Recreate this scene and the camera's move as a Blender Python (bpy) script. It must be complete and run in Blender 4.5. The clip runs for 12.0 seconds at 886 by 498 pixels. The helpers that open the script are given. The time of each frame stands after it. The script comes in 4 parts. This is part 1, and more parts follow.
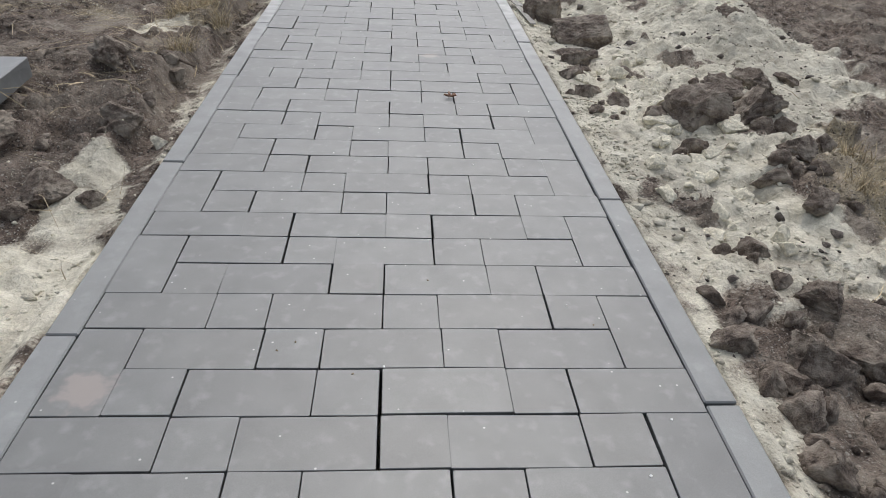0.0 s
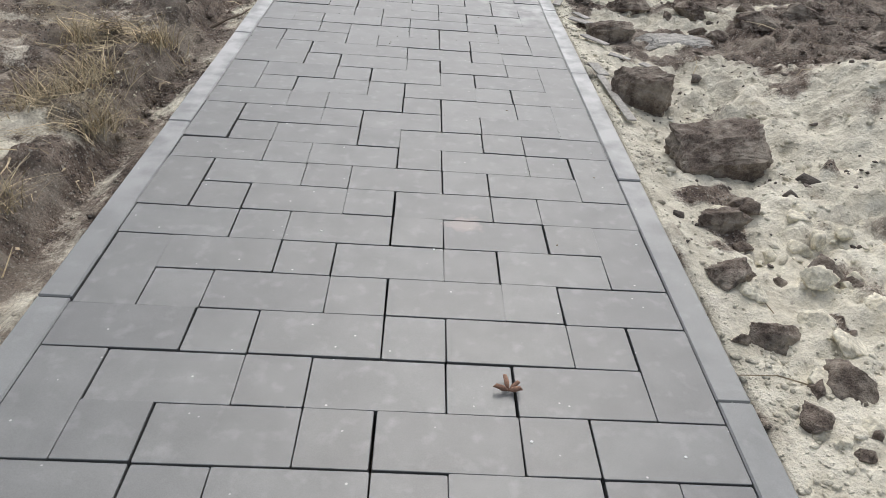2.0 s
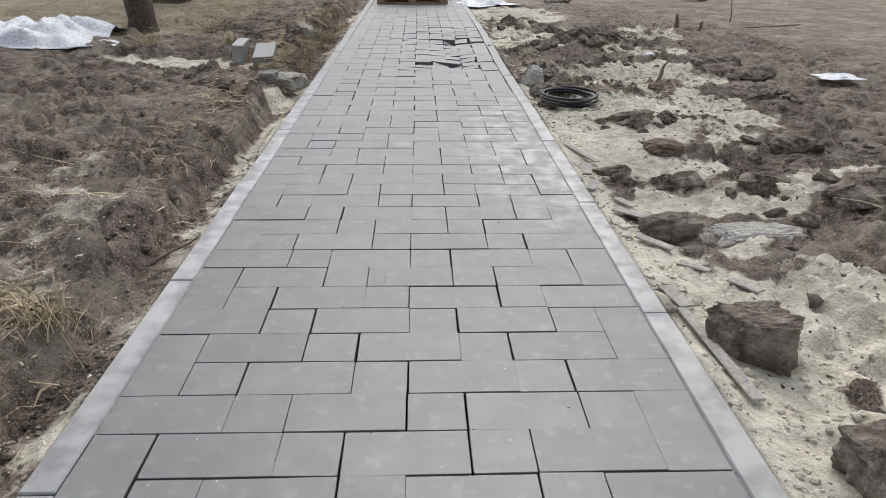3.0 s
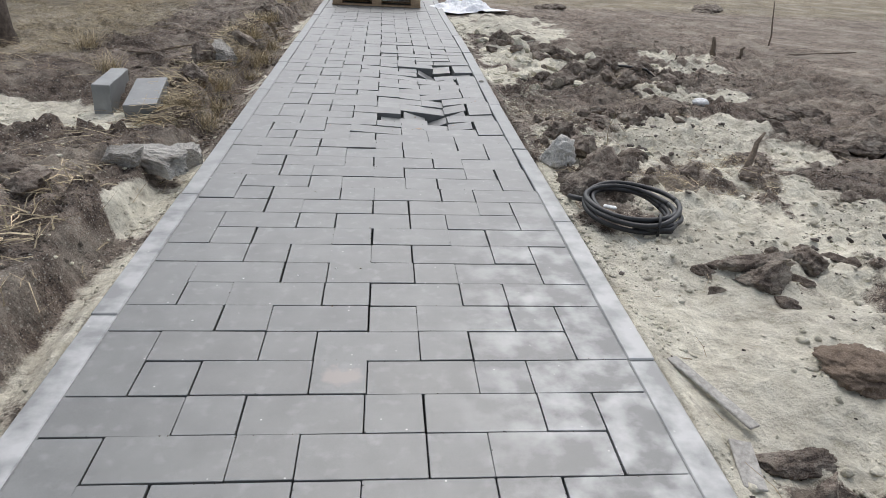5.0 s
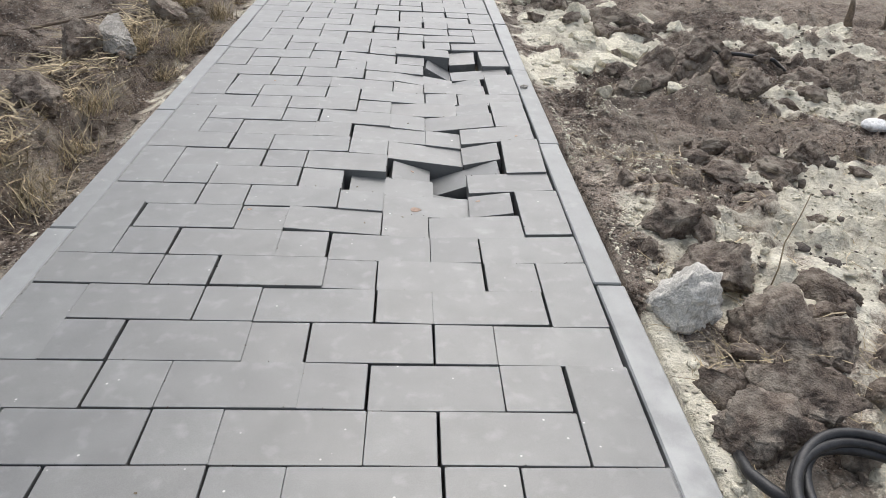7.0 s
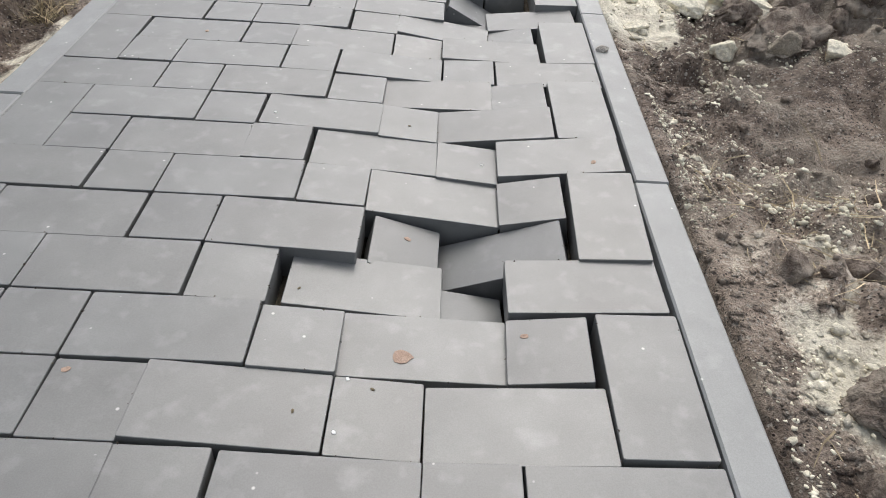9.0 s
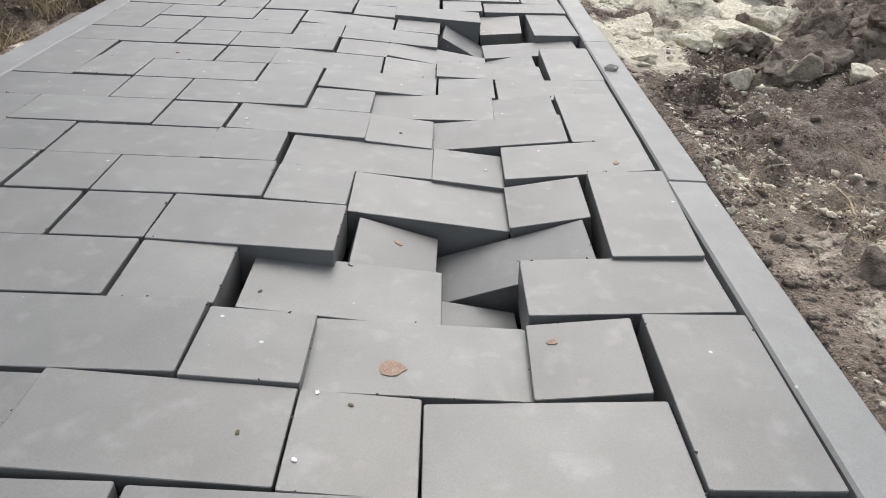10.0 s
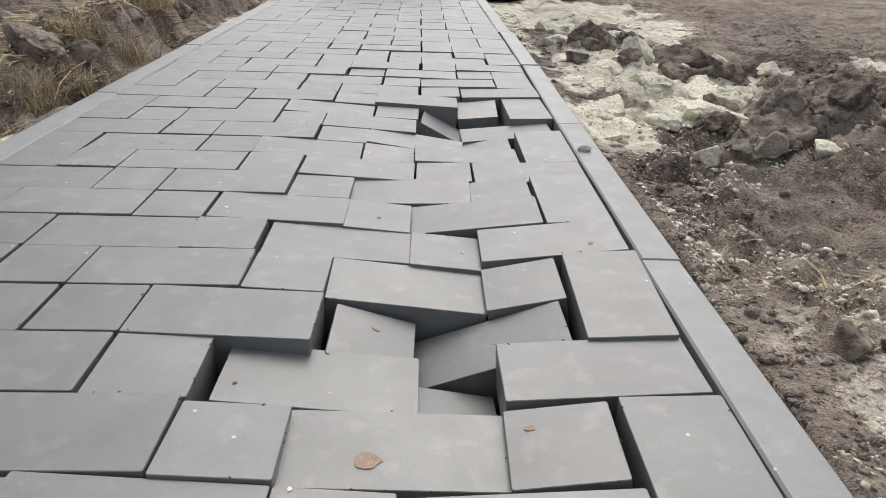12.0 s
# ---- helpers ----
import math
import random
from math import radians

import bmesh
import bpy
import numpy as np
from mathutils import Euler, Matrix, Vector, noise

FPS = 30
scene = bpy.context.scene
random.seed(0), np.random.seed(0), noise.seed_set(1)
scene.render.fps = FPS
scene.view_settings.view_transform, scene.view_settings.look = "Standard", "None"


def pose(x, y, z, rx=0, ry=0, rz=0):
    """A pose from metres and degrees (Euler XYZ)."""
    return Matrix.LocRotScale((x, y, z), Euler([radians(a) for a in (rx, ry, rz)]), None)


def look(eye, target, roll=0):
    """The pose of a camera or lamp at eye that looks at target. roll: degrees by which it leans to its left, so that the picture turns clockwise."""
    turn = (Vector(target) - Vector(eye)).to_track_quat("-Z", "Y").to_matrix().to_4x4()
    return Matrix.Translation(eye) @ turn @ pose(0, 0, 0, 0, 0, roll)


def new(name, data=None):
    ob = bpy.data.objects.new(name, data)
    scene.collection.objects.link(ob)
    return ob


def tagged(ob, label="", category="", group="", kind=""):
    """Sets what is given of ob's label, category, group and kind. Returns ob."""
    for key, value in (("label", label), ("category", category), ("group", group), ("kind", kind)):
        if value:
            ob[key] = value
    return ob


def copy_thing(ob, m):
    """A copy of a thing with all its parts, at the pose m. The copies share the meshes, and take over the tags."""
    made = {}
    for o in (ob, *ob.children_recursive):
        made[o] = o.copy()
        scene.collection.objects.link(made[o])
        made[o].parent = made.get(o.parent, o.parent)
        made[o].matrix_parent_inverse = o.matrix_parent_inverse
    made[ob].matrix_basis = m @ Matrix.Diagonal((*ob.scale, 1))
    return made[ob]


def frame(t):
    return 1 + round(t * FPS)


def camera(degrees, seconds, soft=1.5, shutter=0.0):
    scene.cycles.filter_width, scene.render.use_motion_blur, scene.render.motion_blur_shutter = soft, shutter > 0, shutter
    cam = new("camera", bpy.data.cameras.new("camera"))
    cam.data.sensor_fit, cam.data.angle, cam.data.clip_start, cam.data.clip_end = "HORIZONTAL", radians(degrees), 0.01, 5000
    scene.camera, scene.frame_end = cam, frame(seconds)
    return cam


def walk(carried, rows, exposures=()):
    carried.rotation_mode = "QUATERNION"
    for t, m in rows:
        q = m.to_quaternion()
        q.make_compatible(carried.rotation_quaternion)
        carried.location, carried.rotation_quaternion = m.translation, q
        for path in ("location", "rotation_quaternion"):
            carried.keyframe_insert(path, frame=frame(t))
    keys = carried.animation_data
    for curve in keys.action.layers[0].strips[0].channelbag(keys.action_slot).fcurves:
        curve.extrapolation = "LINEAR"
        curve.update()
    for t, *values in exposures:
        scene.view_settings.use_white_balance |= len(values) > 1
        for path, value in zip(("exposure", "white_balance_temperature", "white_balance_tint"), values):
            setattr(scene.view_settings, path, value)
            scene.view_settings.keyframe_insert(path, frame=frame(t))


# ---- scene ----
cam = camera(66.0, 12.0, soft=0.8)
PATH = [
    (0, (0.029, -0.931, 1.125), (0.171, 0.752, 0.054), 3.2),
    (0.2, (0.017, -0.734, 1.156), (0.166, 0.768, 0.175), 2.0),
    (0.5, (0.025, -0.405, 1.1), (0.137, 1.289, 0.042), 1.2),
    (0.7, (0.026, -0.244, 1.123), (0.131, 1.252, 0.128), 2.0),
    (1, (0.02, 0.08, 1.106), (0.123, 1.752, 0.013), 4.0),
    (1.2, (0.009, 0.271, 1.087), (0.136, 1.762, 0.087), 3.8),
    (1.5, (0.008, 0.578, 1.112), (0.141, 2.232, -0.005), 1.4),
    (1.8, (0.038, 0.884, 1.087), (0.121, 2.394, 0.111), 2.0),
    (2, (0.048, 1.131, 1.106), (0.152, 2.763, -0.046), 5.2),
    (2.2, (0.069, 1.324, 1.122), (0.127, 2.818, 0.121), 5.1),
    (2.5, (0.032, 1.684, 1.107), (0.118, 3.396, 0.077), 3.2),
    (2.7, (0.047, 1.855, 1.145), (0.116, 3.418, 0.256), 0.7),
    (3, (0.034, 2.273, 1.107), (0.102, 4.085, 0.264), 0.7),
    (3.1, (0.043, 2.347, 1.126), (0.08, 3.982, 0.374), 0.6),
    (3.2, (0.04, 2.488, 1.134), (0.058, 4.307, 0.304), 1.3),
    (4.8, (0.042, 4.352, 1.094), (0.176, 6.165, 0.26), 3.8),
    (5, (0.04, 4.561, 1.121), (0.217, 6.353, 0.251), 3.1),
    (5.2, (0.065, 4.807, 1.115), (0.206, 6.442, 0.376), 1.6),
    (5.5, (0.089, 5.088, 1.097), (0.163, 6.903, 0.259), 1.4),
    (5.7, (0.123, 5.276, 1.117), (0.151, 6.866, 0.274), 1.8),
    (6, (0.137, 5.634, 1.058), (0.218, 7.409, 0.139), 4.4),
    (6.2, (0.155, 5.854, 1.065), (0.278, 7.418, 0.183), 2.5),
    (6.5, (0.166, 6.103, 1.044), (0.355, 7.828, 0.05), 2.2),
    (6.6, (0.197, 6.211, 1.031), (0.338, 7.765, 0.134), 0.5),
    (7, (0.214, 6.593, 1.05), (0.331, 8.296, 0.007), 3.3),
    (7.2, (0.215, 6.781, 1.037), (0.333, 8.473, -0.024), 4.7),
    (8.8, (0.295, 7.768, 0.918), (0.333, 9.304, -0.367), 5.4),
    (9, (0.289, 7.841, 0.877), (0.33, 9.36, -0.427), 4.0),
    (9.3, (0.277, 7.9, 0.812), (0.351, 9.29, -0.333), 7.5),
    (9.5, (0.278, 7.914, 0.706), (0.306, 9.525, -0.486), 4.5),
    (9.6, (0.277, 7.925, 0.702), (0.337, 9.353, -0.399), 5.8),
    (10, (0.291, 7.945, 0.569), (0.339, 9.644, -0.496), 3.2),
    (10.5, (0.298, 7.948, 0.568), (0.347, 9.68, -0.444), 1.8),
    (11, (0.306, 7.94, 0.564), (0.404, 9.684, -0.423), 3.0),
    (11.5, (0.306, 7.942, 0.562), (0.398, 9.686, -0.429), 2.5),
    (12, (0.311, 7.945, 0.59), (0.386, 9.749, -0.283), 2.2),
]
walk(cam, [(t, look(eye, target, roll)) for t, eye, target, roll in PATH], [(0, 0.04, 6350, 10), (1, 0.03, 6380, 10), (1.5, 0.05, 6400, 10), (2, 0.17, 6430, 10), (2.5, 0.28, 6450, 10), (3, 0.1, 6400, 10), (5.5, 0.18, 6300, 10), (6.5, 0.26, 6350, 10), (7, 0.46, 6450, 10), (9.5, 0.47, 6550, 10), (10.5, 0.37, 6580, 10), (12, 0.34, 6600, 10)])

# ---------- sky and light: bright overcast day ----------
world = bpy.data.worlds.new("overcast_sky")
scene.world = world
world.use_nodes = True
wn, wl = world.node_tree.nodes, world.node_tree.links
sky = wn.new("ShaderNodeTexSky")
sky.sky_type, sky.sun_disc = "NISHITA", False
sky.sun_elevation, sky.sun_rotation = radians(54), radians(8)
sky.air_density, sky.dust_density, sky.ozone_density = 1.0, 4.0, 1.0
hsv = wn.new("ShaderNodeHueSaturation")
hsv.inputs["Saturation"].default_value = 0.44
wl.new(sky.outputs["Color"], hsv.inputs["Color"])
wl.new(hsv.outputs["Color"], wn["Background"].inputs["Color"])
wn["Background"].inputs["Strength"].default_value = 0.15

sun = new("sun", bpy.data.lights.new("sun", "SUN"))
sun.data.energy, sun.data.angle, sun.data.color = 0.43, radians(80), (1.0, 0.98, 0.955)
sun.matrix_world = look((0.81, 7.75, 8.0), (0, 2, 0))


# ---------- materials ----------
def material(name, rough=0.85):
    m = bpy.data.materials.new(name)
    m.use_nodes = True
    m.node_tree.nodes["Principled BSDF"].inputs["Roughness"].default_value = rough
    return m, m.node_tree.nodes, m.node_tree.links, m.node_tree.nodes["Principled BSDF"]


def tex_noise(n, l, scale, detail=4.0, rough=0.55, coord="Object", warp=0.0):
    c = n.new("ShaderNodeTexCoord")
    t = n.new("ShaderNodeTexNoise")
    t.inputs["Scale"].default_value, t.inputs["Detail"].default_value = scale, detail
    t.inputs["Roughness"].default_value, t.inputs["Distortion"].default_value = rough, warp
    l.new(c.outputs[coord], t.inputs["Vector"])
    return t


def ramp(n, l, src, stops):
    r = n.new("ShaderNodeValToRGB")
    while len(r.color_ramp.elements) < len(stops):
        r.color_ramp.elements.new(0.5)
    for e, (p, c) in zip(r.color_ramp.elements, stops):
        e.position, e.color = p, (c, c, c, 1) if isinstance(c, float) else (*c, 1)
    l.new(src, r.inputs["Fac"])
    return r


def mix(n, l, fac, a, b, blend="MIX"):
    m = n.new("ShaderNodeMix")
    m.data_type, m.blend_type = "RGBA", blend
    for sock, v in ((m.inputs["Factor"], fac), (m.inputs["A"], a), (m.inputs["B"], b)):
        if hasattr(v, "is_linked"):
            l.new(v, sock)
        elif isinstance(v, tuple):
            sock.default_value = (*v, 1)
        else:
            sock.default_value = v
    return m.outputs["Result"]


def calc(n, l, op, a, b=0.0, clamp=False):
    m = n.new("ShaderNodeMath")
    m.operation, m.use_clamp = op, clamp
    for sock, v in zip(m.inputs, (a, b)):
        if hasattr(v, "is_linked"):
            l.new(v, sock)
        else:
            sock.default_value = v
    return m.outputs[0]


def relief(n, l, bsdf, height, strength=0.4, distance=0.004):
    b = n.new("ShaderNodeBump")
    b.inputs["Strength"].default_value, b.inputs["Distance"].default_value = strength, distance
    l.new(height, b.inputs["Height"])
    l.new(b.outputs["Normal"], bsdf.inputs["Normal"])


def concrete(name, base, single, dusty=False):
    """Pressed concrete: fine grain, cloudy tone, pale lime bloom; tone varies piece by piece."""
    m, n, l, bsdf = material(name, 0.46)
    bsdf.inputs["Specular IOR Level"].default_value = 1.0
    bsdf.inputs["Coat Weight"].default_value, bsdf.inputs["Coat Roughness"].default_value = 0.12, 0.3
    if single:
        rnd = n.new("ShaderNodeObjectInfo").outputs["Random"]
    else:
        rnd = n.new("ShaderNodeNewGeometry").outputs["Random Per Island"]
    pos = n.new("ShaderNodeNewGeometry").outputs["Position"]
    grain = n.new("ShaderNodeTexNoise")
    cloud = n.new("ShaderNodeTexNoise")
    bloom = n.new("ShaderNodeTexNoise")
    for t, s, d in ((grain, 420.0, 2.0), (cloud, 9.0, 5.0), (bloom, 21.0, 7.0)):
        t.inputs["Scale"].default_value, t.inputs["Detail"].default_value = s, d
        l.new(pos, t.inputs["Vector"])
    r, g, b = base
    tone = ramp(n, l, rnd, [(0.0, (r * 0.86, g * 0.86, b * 0.87)), (0.35, (r * 0.98, g * 0.965, b * 0.95)), (0.7, (r, g, b)), (1.0, (r * 1.1, g * 1.09, b * 1.08))])
    col = mix(n, l, 1.0, tone.outputs["Color"], ramp(n, l, cloud.outputs["Fac"], [(0.28, 0.83), (0.72, 1.13)]).outputs["Color"], "MULTIPLY")
    col = mix(n, l, 1.0, col, ramp(n, l, grain.outputs["Fac"], [(0.3, 0.9), (0.7, 1.09)]).outputs["Color"], "MULTIPLY")
    # pale sand dust ground into the surface along the right-hand side of the walk
    sep = n.new("ShaderNodeSeparateXYZ")
    l.new(pos, sep.inputs[0])
    ex = calc(n, l, "MULTIPLY", calc(n, l, "SUBTRACT", sep.outputs["X"], 0.66), 2.3)
    ey = calc(n, l, "MULTIPLY", calc(n, l, "SUBTRACT", sep.outputs["Y"], 6.0), 0.72)
    d2 = calc(n, l, "ADD", calc(n, l, "MULTIPLY", ex, ex), calc(n, l, "MULTIPLY", ey, ey))
    patch = calc(n, l, "SUBTRACT", 1.0, d2, True)
    blot = ramp(n, l, cloud.outputs["Fac"], [(0.44, 0.0), (0.68, 1.0)])
    dust = calc(n, l, "MULTIPLY", patch, blot.outputs["Color"])
    dust = calc(n, l, "MULTIPLY", dust, 0.8)
    if dusty:
        along = calc(n, l, "MULTIPLY", calc(n, l, "SUBTRACT", sep.outputs["Y"], 5.4), 0.36)
        reach = calc(n, l, "SUBTRACT", 1.0, calc(n, l, "MULTIPLY", along, along), True)
        smear = ramp(n, l, cloud.outputs["Fac"], [(0.38, 0.12), (0.6, 0.75)])
        dust = calc(n, l, "MAXIMUM", dust, calc(n, l, "MULTIPLY", reach, smear.outputs["Color"]))
    spots = ramp(n, l, bloom.outputs["Fac"], [(0.55, 0.0), (0.85, 0.2)])
    dust = calc(n, l, "MAXIMUM", dust, spots.outputs["Color"])
    col = mix(n, l, dust, col, (0.58, 0.58, 0.57))
    # scattered white flecks
    fleck = n.new("ShaderNodeTexVoronoi")
    fleck.inputs["Scale"].default_value = 48
    l.new(pos, fleck.inputs["Vector"])
    tint = n.new("ShaderNodeSeparateColor")
    l.new(fleck.outputs["Color"], tint.inputs[0])
    near_point = ramp(n, l, fleck.outputs["Distance"], [(0.08, 0.75), (0.17, 0.0)]).outputs["Color"]
    few = calc(n, l, "GREATER_THAN", calc(n, l, "ADD", tint.outputs[0], calc(n, l, "MULTIPLY", cloud.outputs["Fac"], 0.3)), 1.11)
    col = mix(n, l, calc(n, l, "MULTIPLY", near_point, few), col, (0.62, 0.61, 0.58))
    for sx, sy, sr in ((-0.66, 0.23, 0.075), (0.21, 2.83, 0.06), (-0.07, 6.08, 0.06)):
        ux, uy = calc(n, l, "SUBTRACT", sep.outputs["X"], sx), calc(n, l, "SUBTRACT", sep.outputs["Y"], sy)
        rr = calc(n, l, "SQRT", calc(n, l, "ADD", calc(n, l, "MULTIPLY", ux, ux), calc(n, l, "MULTIPLY", uy, uy)))
        rr = calc(n, l, "ADD", calc(n, l, "DIVIDE", rr, sr), calc(n, l, "MULTIPLY", calc(n, l, "SUBTRACT", bloom.outputs["Fac"], 0.5), 2.2))
        col = mix(n, l, ramp(n, l, rr, [(0.45, 0.65), (0.9, 0.0)]).outputs["Color"], col, (0.33, 0.27, 0.24))
    l.new(col, bsdf.inputs["Base Color"])
    relief(n, l, bsdf, grain.outputs["Fac"], 0.06, 0.001)
    return m


SLAB_COLOUR = (0.152, 0.156, 0.152)
slab_mat = concrete("grey_concrete_slab", SLAB_COLOUR, True)
slab_mat_joined = concrete("grey_concrete_slabs", SLAB_COLOUR, False)
kerb_mat = concrete("grey_concrete_kerb", (0.205, 0.214, 0.211), True, True)


def earth():
    """Bare ground: dark damp soil, pale quarry sand and dry straw, mixed by the sheet's own masks."""
    m, n, l, bsdf = material("bare_ground", 0.95)
    masks = {}
    for key in ("sand", "straw", "dry"):
        a = n.new("ShaderNodeAttribute")
        a.attribute_name = key
        masks[key] = a.outputs["Fac"]
    big = tex_noise(n, l, 1.1, 6, 0.6)
    mid = tex_noise(n, l, 14, 6, 0.65)
    fine = tex_noise(n, l, 120, 4, 0.7)
    grit = n.new("ShaderNodeTexVoronoi")
    grit.inputs["Scale"].default_value = 60
    l.new(n.new("ShaderNodeTexCoord").outputs["Object"], grit.inputs["Vector"])
    soil = ramp(n, l, mid.outputs["Fac"], [(0.3, (0.05, 0.036, 0.028)), (0.5, (0.192, 0.147, 0.115)), (0.72, (0.41, 0.333, 0.268))])
    pale = ramp(n, l, mid.outputs["Fac"], [(0.27, (0.46, 0.42, 0.31)), (0.42, (0.6, 0.56, 0.45)), (0.6, (0.75, 0.71, 0.585)), (0.78, (0.86, 0.825, 0.71))])
    hay = ramp(n, l, mid.outputs["Fac"], [(0.25, (0.17, 0.135, 0.09)), (0.55, (0.38, 0.32, 0.215)), (0.85, (0.56, 0.485, 0.34))])
    grey = ramp(n, l, mid.outputs["Fac"], [(0.28, (0.125, 0.096, 0.076)), (0.52, (0.335, 0.268, 0.212)), (0.8, (0.54, 0.452, 0.37))])
    def edge(key, a=0.35, b=0.65, wob=0.5):
        w = calc(n, l, "ADD", masks[key], calc(n, l, "MULTIPLY", calc(n, l, "SUBTRACT", mid.outputs["Fac"], 0.5), wob))
        w = calc(n, l, "ADD", w, calc(n, l, "MULTIPLY", calc(n, l, "SUBTRACT", fine.outputs["Fac"], 0.5), 0.45))
        return ramp(n, l, w, [(a, 0.0), (b, 1.0)]).outputs["Color"]
    col = mix(n, l, edge("dry"), soil.outputs["Color"], grey.outputs["Color"])
    col = mix(n, l, edge("straw"), col, hay.outputs["Color"])
    speck = tex_noise(n, l, 330, 2, 0.5)
    for scale, low, high in ((75, 0.1, 0.93), (150, 0.18, 0.82)):
        v = n.new("ShaderNodeTexVoronoi")
        v.inputs["Scale"].default_value = scale
        l.new(n.new("ShaderNodeTexCoord").outputs["Object"], v.inputs["Vector"])
        part_of = ramp(n, l, v.outputs["Distance"], [(0.32, 1.0), (0.5, 0.0)]).outputs["Color"]
        tint = n.new("ShaderNodeSeparateColor")
        l.new(v.outputs["Color"], tint.inputs[0])
        col = mix(n, l, calc(n, l, "MULTIPLY", part_of, calc(n, l, "GREATER_THAN", tint.outputs[0], high)), col, (0.42, 0.385, 0.33))
        col = mix(n, l, calc(n, l, "MULTIPLY", part_of, calc(n, l, "LESS_THAN", tint.outputs[0], low)), col, (0.06, 0.048, 0.04))
    # crevice shade put into the colour: dips of the fine bump noise go darker
    col = mix(n, l, 1.0, col, ramp(n, l, fine.outputs["Fac"], [(0.3, 0.6), (0.7, 1.34)]).outputs["Color"], "MULTIPLY")
    # thin film of sand trodden over the soil, in smears
    film = tex_noise(n, l, 2.6, 8, 0.72)
    thin = ramp(n, l, film.outputs["Fac"], [(0.47, 0.0), (0.62, 0.62)]).outputs["Color"]
    col = mix(n, l, thin, col, (0.52, 0.455, 0.37))
    dirt = tex_noise(n, l, 6.5, 7, 0.72)
    soiled = mix(n, l, ramp(n, l, dirt.outputs["Fac"], [(0.53, 0.0), (0.66, 0.52)]).outputs["Color"], pale.outputs["Color"], (0.3, 0.25, 0.19))
    soiled = mix(n, l, 1.0, soiled, ramp(n, l, fine.outputs["Fac"], [(0.3, 0.84), (0.7, 1.13)]).outputs["Color"], "MULTIPLY")
    sandy = edge("sand", 0.38, 0.6)
    col = mix(n, l, sandy, col, soiled)
    col = mix(n, l, 1.0, col, ramp(n, l, big.outputs["Fac"], [(0.3, 0.74), (0.7, 1.24)]).outputs["Color"], "MULTIPLY")
    l.new(col, bsdf.inputs["Base Color"])
    h = calc(n, l, "ADD", mid.outputs["Fac"], calc(n, l, "MULTIPLY", fine.outputs["Fac"], 0.8))
    h = calc(n, l, "ADD", h, calc(n, l, "MULTIPLY", speck.outputs["Fac"], 0.22))
    h = calc(n, l, "ADD", h, calc(n, l, "MULTIPLY", grit.outputs["Distance"], 0.25))
    h = mix(n, l, sandy, h, calc(n, l, "ADD", calc(n, l, "MULTIPLY", mid.outputs["Fac"], 1.5), calc(n, l, "MULTIPLY", fine.outputs["Fac"], 0.14)))
    relief(n, l, bsdf, h, 1.0, 0.022)
    return m


def lumpy(name, dark, light, scale=18.0, rough=0.95, bump=0.01, dust=0.0, dust_colour=(0.5, 0.47, 0.39), island=False):
    """Stony or earthy surface in two tones, with optional sandy dust."""
    m, n, l, bsdf = material(name, rough)
    a = tex_noise(n, l, scale, 6, 0.65)
    f = tex_noise(n, l, scale * 8, 3, 0.6)
    col = ramp(n, l, a.outputs["Fac"], [(0.3, dark), (0.72, light)]).outputs["Color"]
    col = mix(n, l, 1.0, col, ramp(n, l, f.outputs["Fac"], [(0.3, 0.75), (0.7, 1.25)]).outputs["Color"], "MULTIPLY")
    if island:
        rnd = n.new("ShaderNodeNewGeometry").outputs["Random Per Island"]
        col = mix(n, l, 1.0, col, ramp(n, l, rnd, [(0.0, 0.6), (0.6, 1.0), (1.0, 1.6)]).outputs["Color"], "MULTIPLY")
    if dust:
        d = tex_noise(n, l, scale * 0.4, 5, 0.7)
        col = mix(n, l, ramp(n, l, d.outputs["Fac"], [(0.62 - 0.3 * dust, 0.0), (0.78 - 0.3 * dust, 0.85)]).outputs["Color"], col, dust_colour)
    l.new(col, bsdf.inputs["Base Color"])
    relief(n, l, bsdf, calc(n, l, "ADD", a.outputs["Fac"], calc(n, l, "MULTIPLY", f.outputs["Fac"], 0.4)), 0.9, bump)
    return m


ground_mat = earth()
soil_mat = lumpy("dark_damp_soil", (0.075, 0.057, 0.045), (0.27, 0.215, 0.172), 26, bump=0.014, dust=0.6, dust_colour=(0.4, 0.35, 0.285))
soil_small_mat = lumpy("loose_soil", (0.06, 0.05, 0.042), (0.2, 0.17, 0.145), 20, island=True)
sand_lump_mat = lumpy("caked_sand", (0.6, 0.55, 0.42), (0.86, 0.82, 0.68), 11, bump=0.01, dust=0.12, dust_colour=(0.42, 0.375, 0.3))
stone_mat = lumpy("pale_stone", (0.5, 0.48, 0.43), (0.78, 0.75, 0.69), 20, bump=0.012)
rubble_mat = lumpy("broken_concrete", (0.22, 0.205, 0.18), (0.46, 0.435, 0.39), 22, bump=0.008, dust=0.15, dust_colour=(0.24, 0.21, 0.17))
rubble_pale_mat = lumpy("pale_broken_concrete", (0.4, 0.38, 0.34), (0.66, 0.63, 0.57), 18, bump=0.01, dust=0.2, dust_colour=(0.34, 0.3, 0.25))
board_mat = lumpy("dusty_board", (0.34, 0.32, 0.29), (0.5, 0.48, 0.44), 9, bump=0.002)
joint_mat = lumpy("dusty_joint", (0.17, 0.172, 0.168), (0.3, 0.3, 0.29), 30, bump=0.003)
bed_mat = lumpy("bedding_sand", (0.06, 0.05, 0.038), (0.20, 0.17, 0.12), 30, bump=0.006)
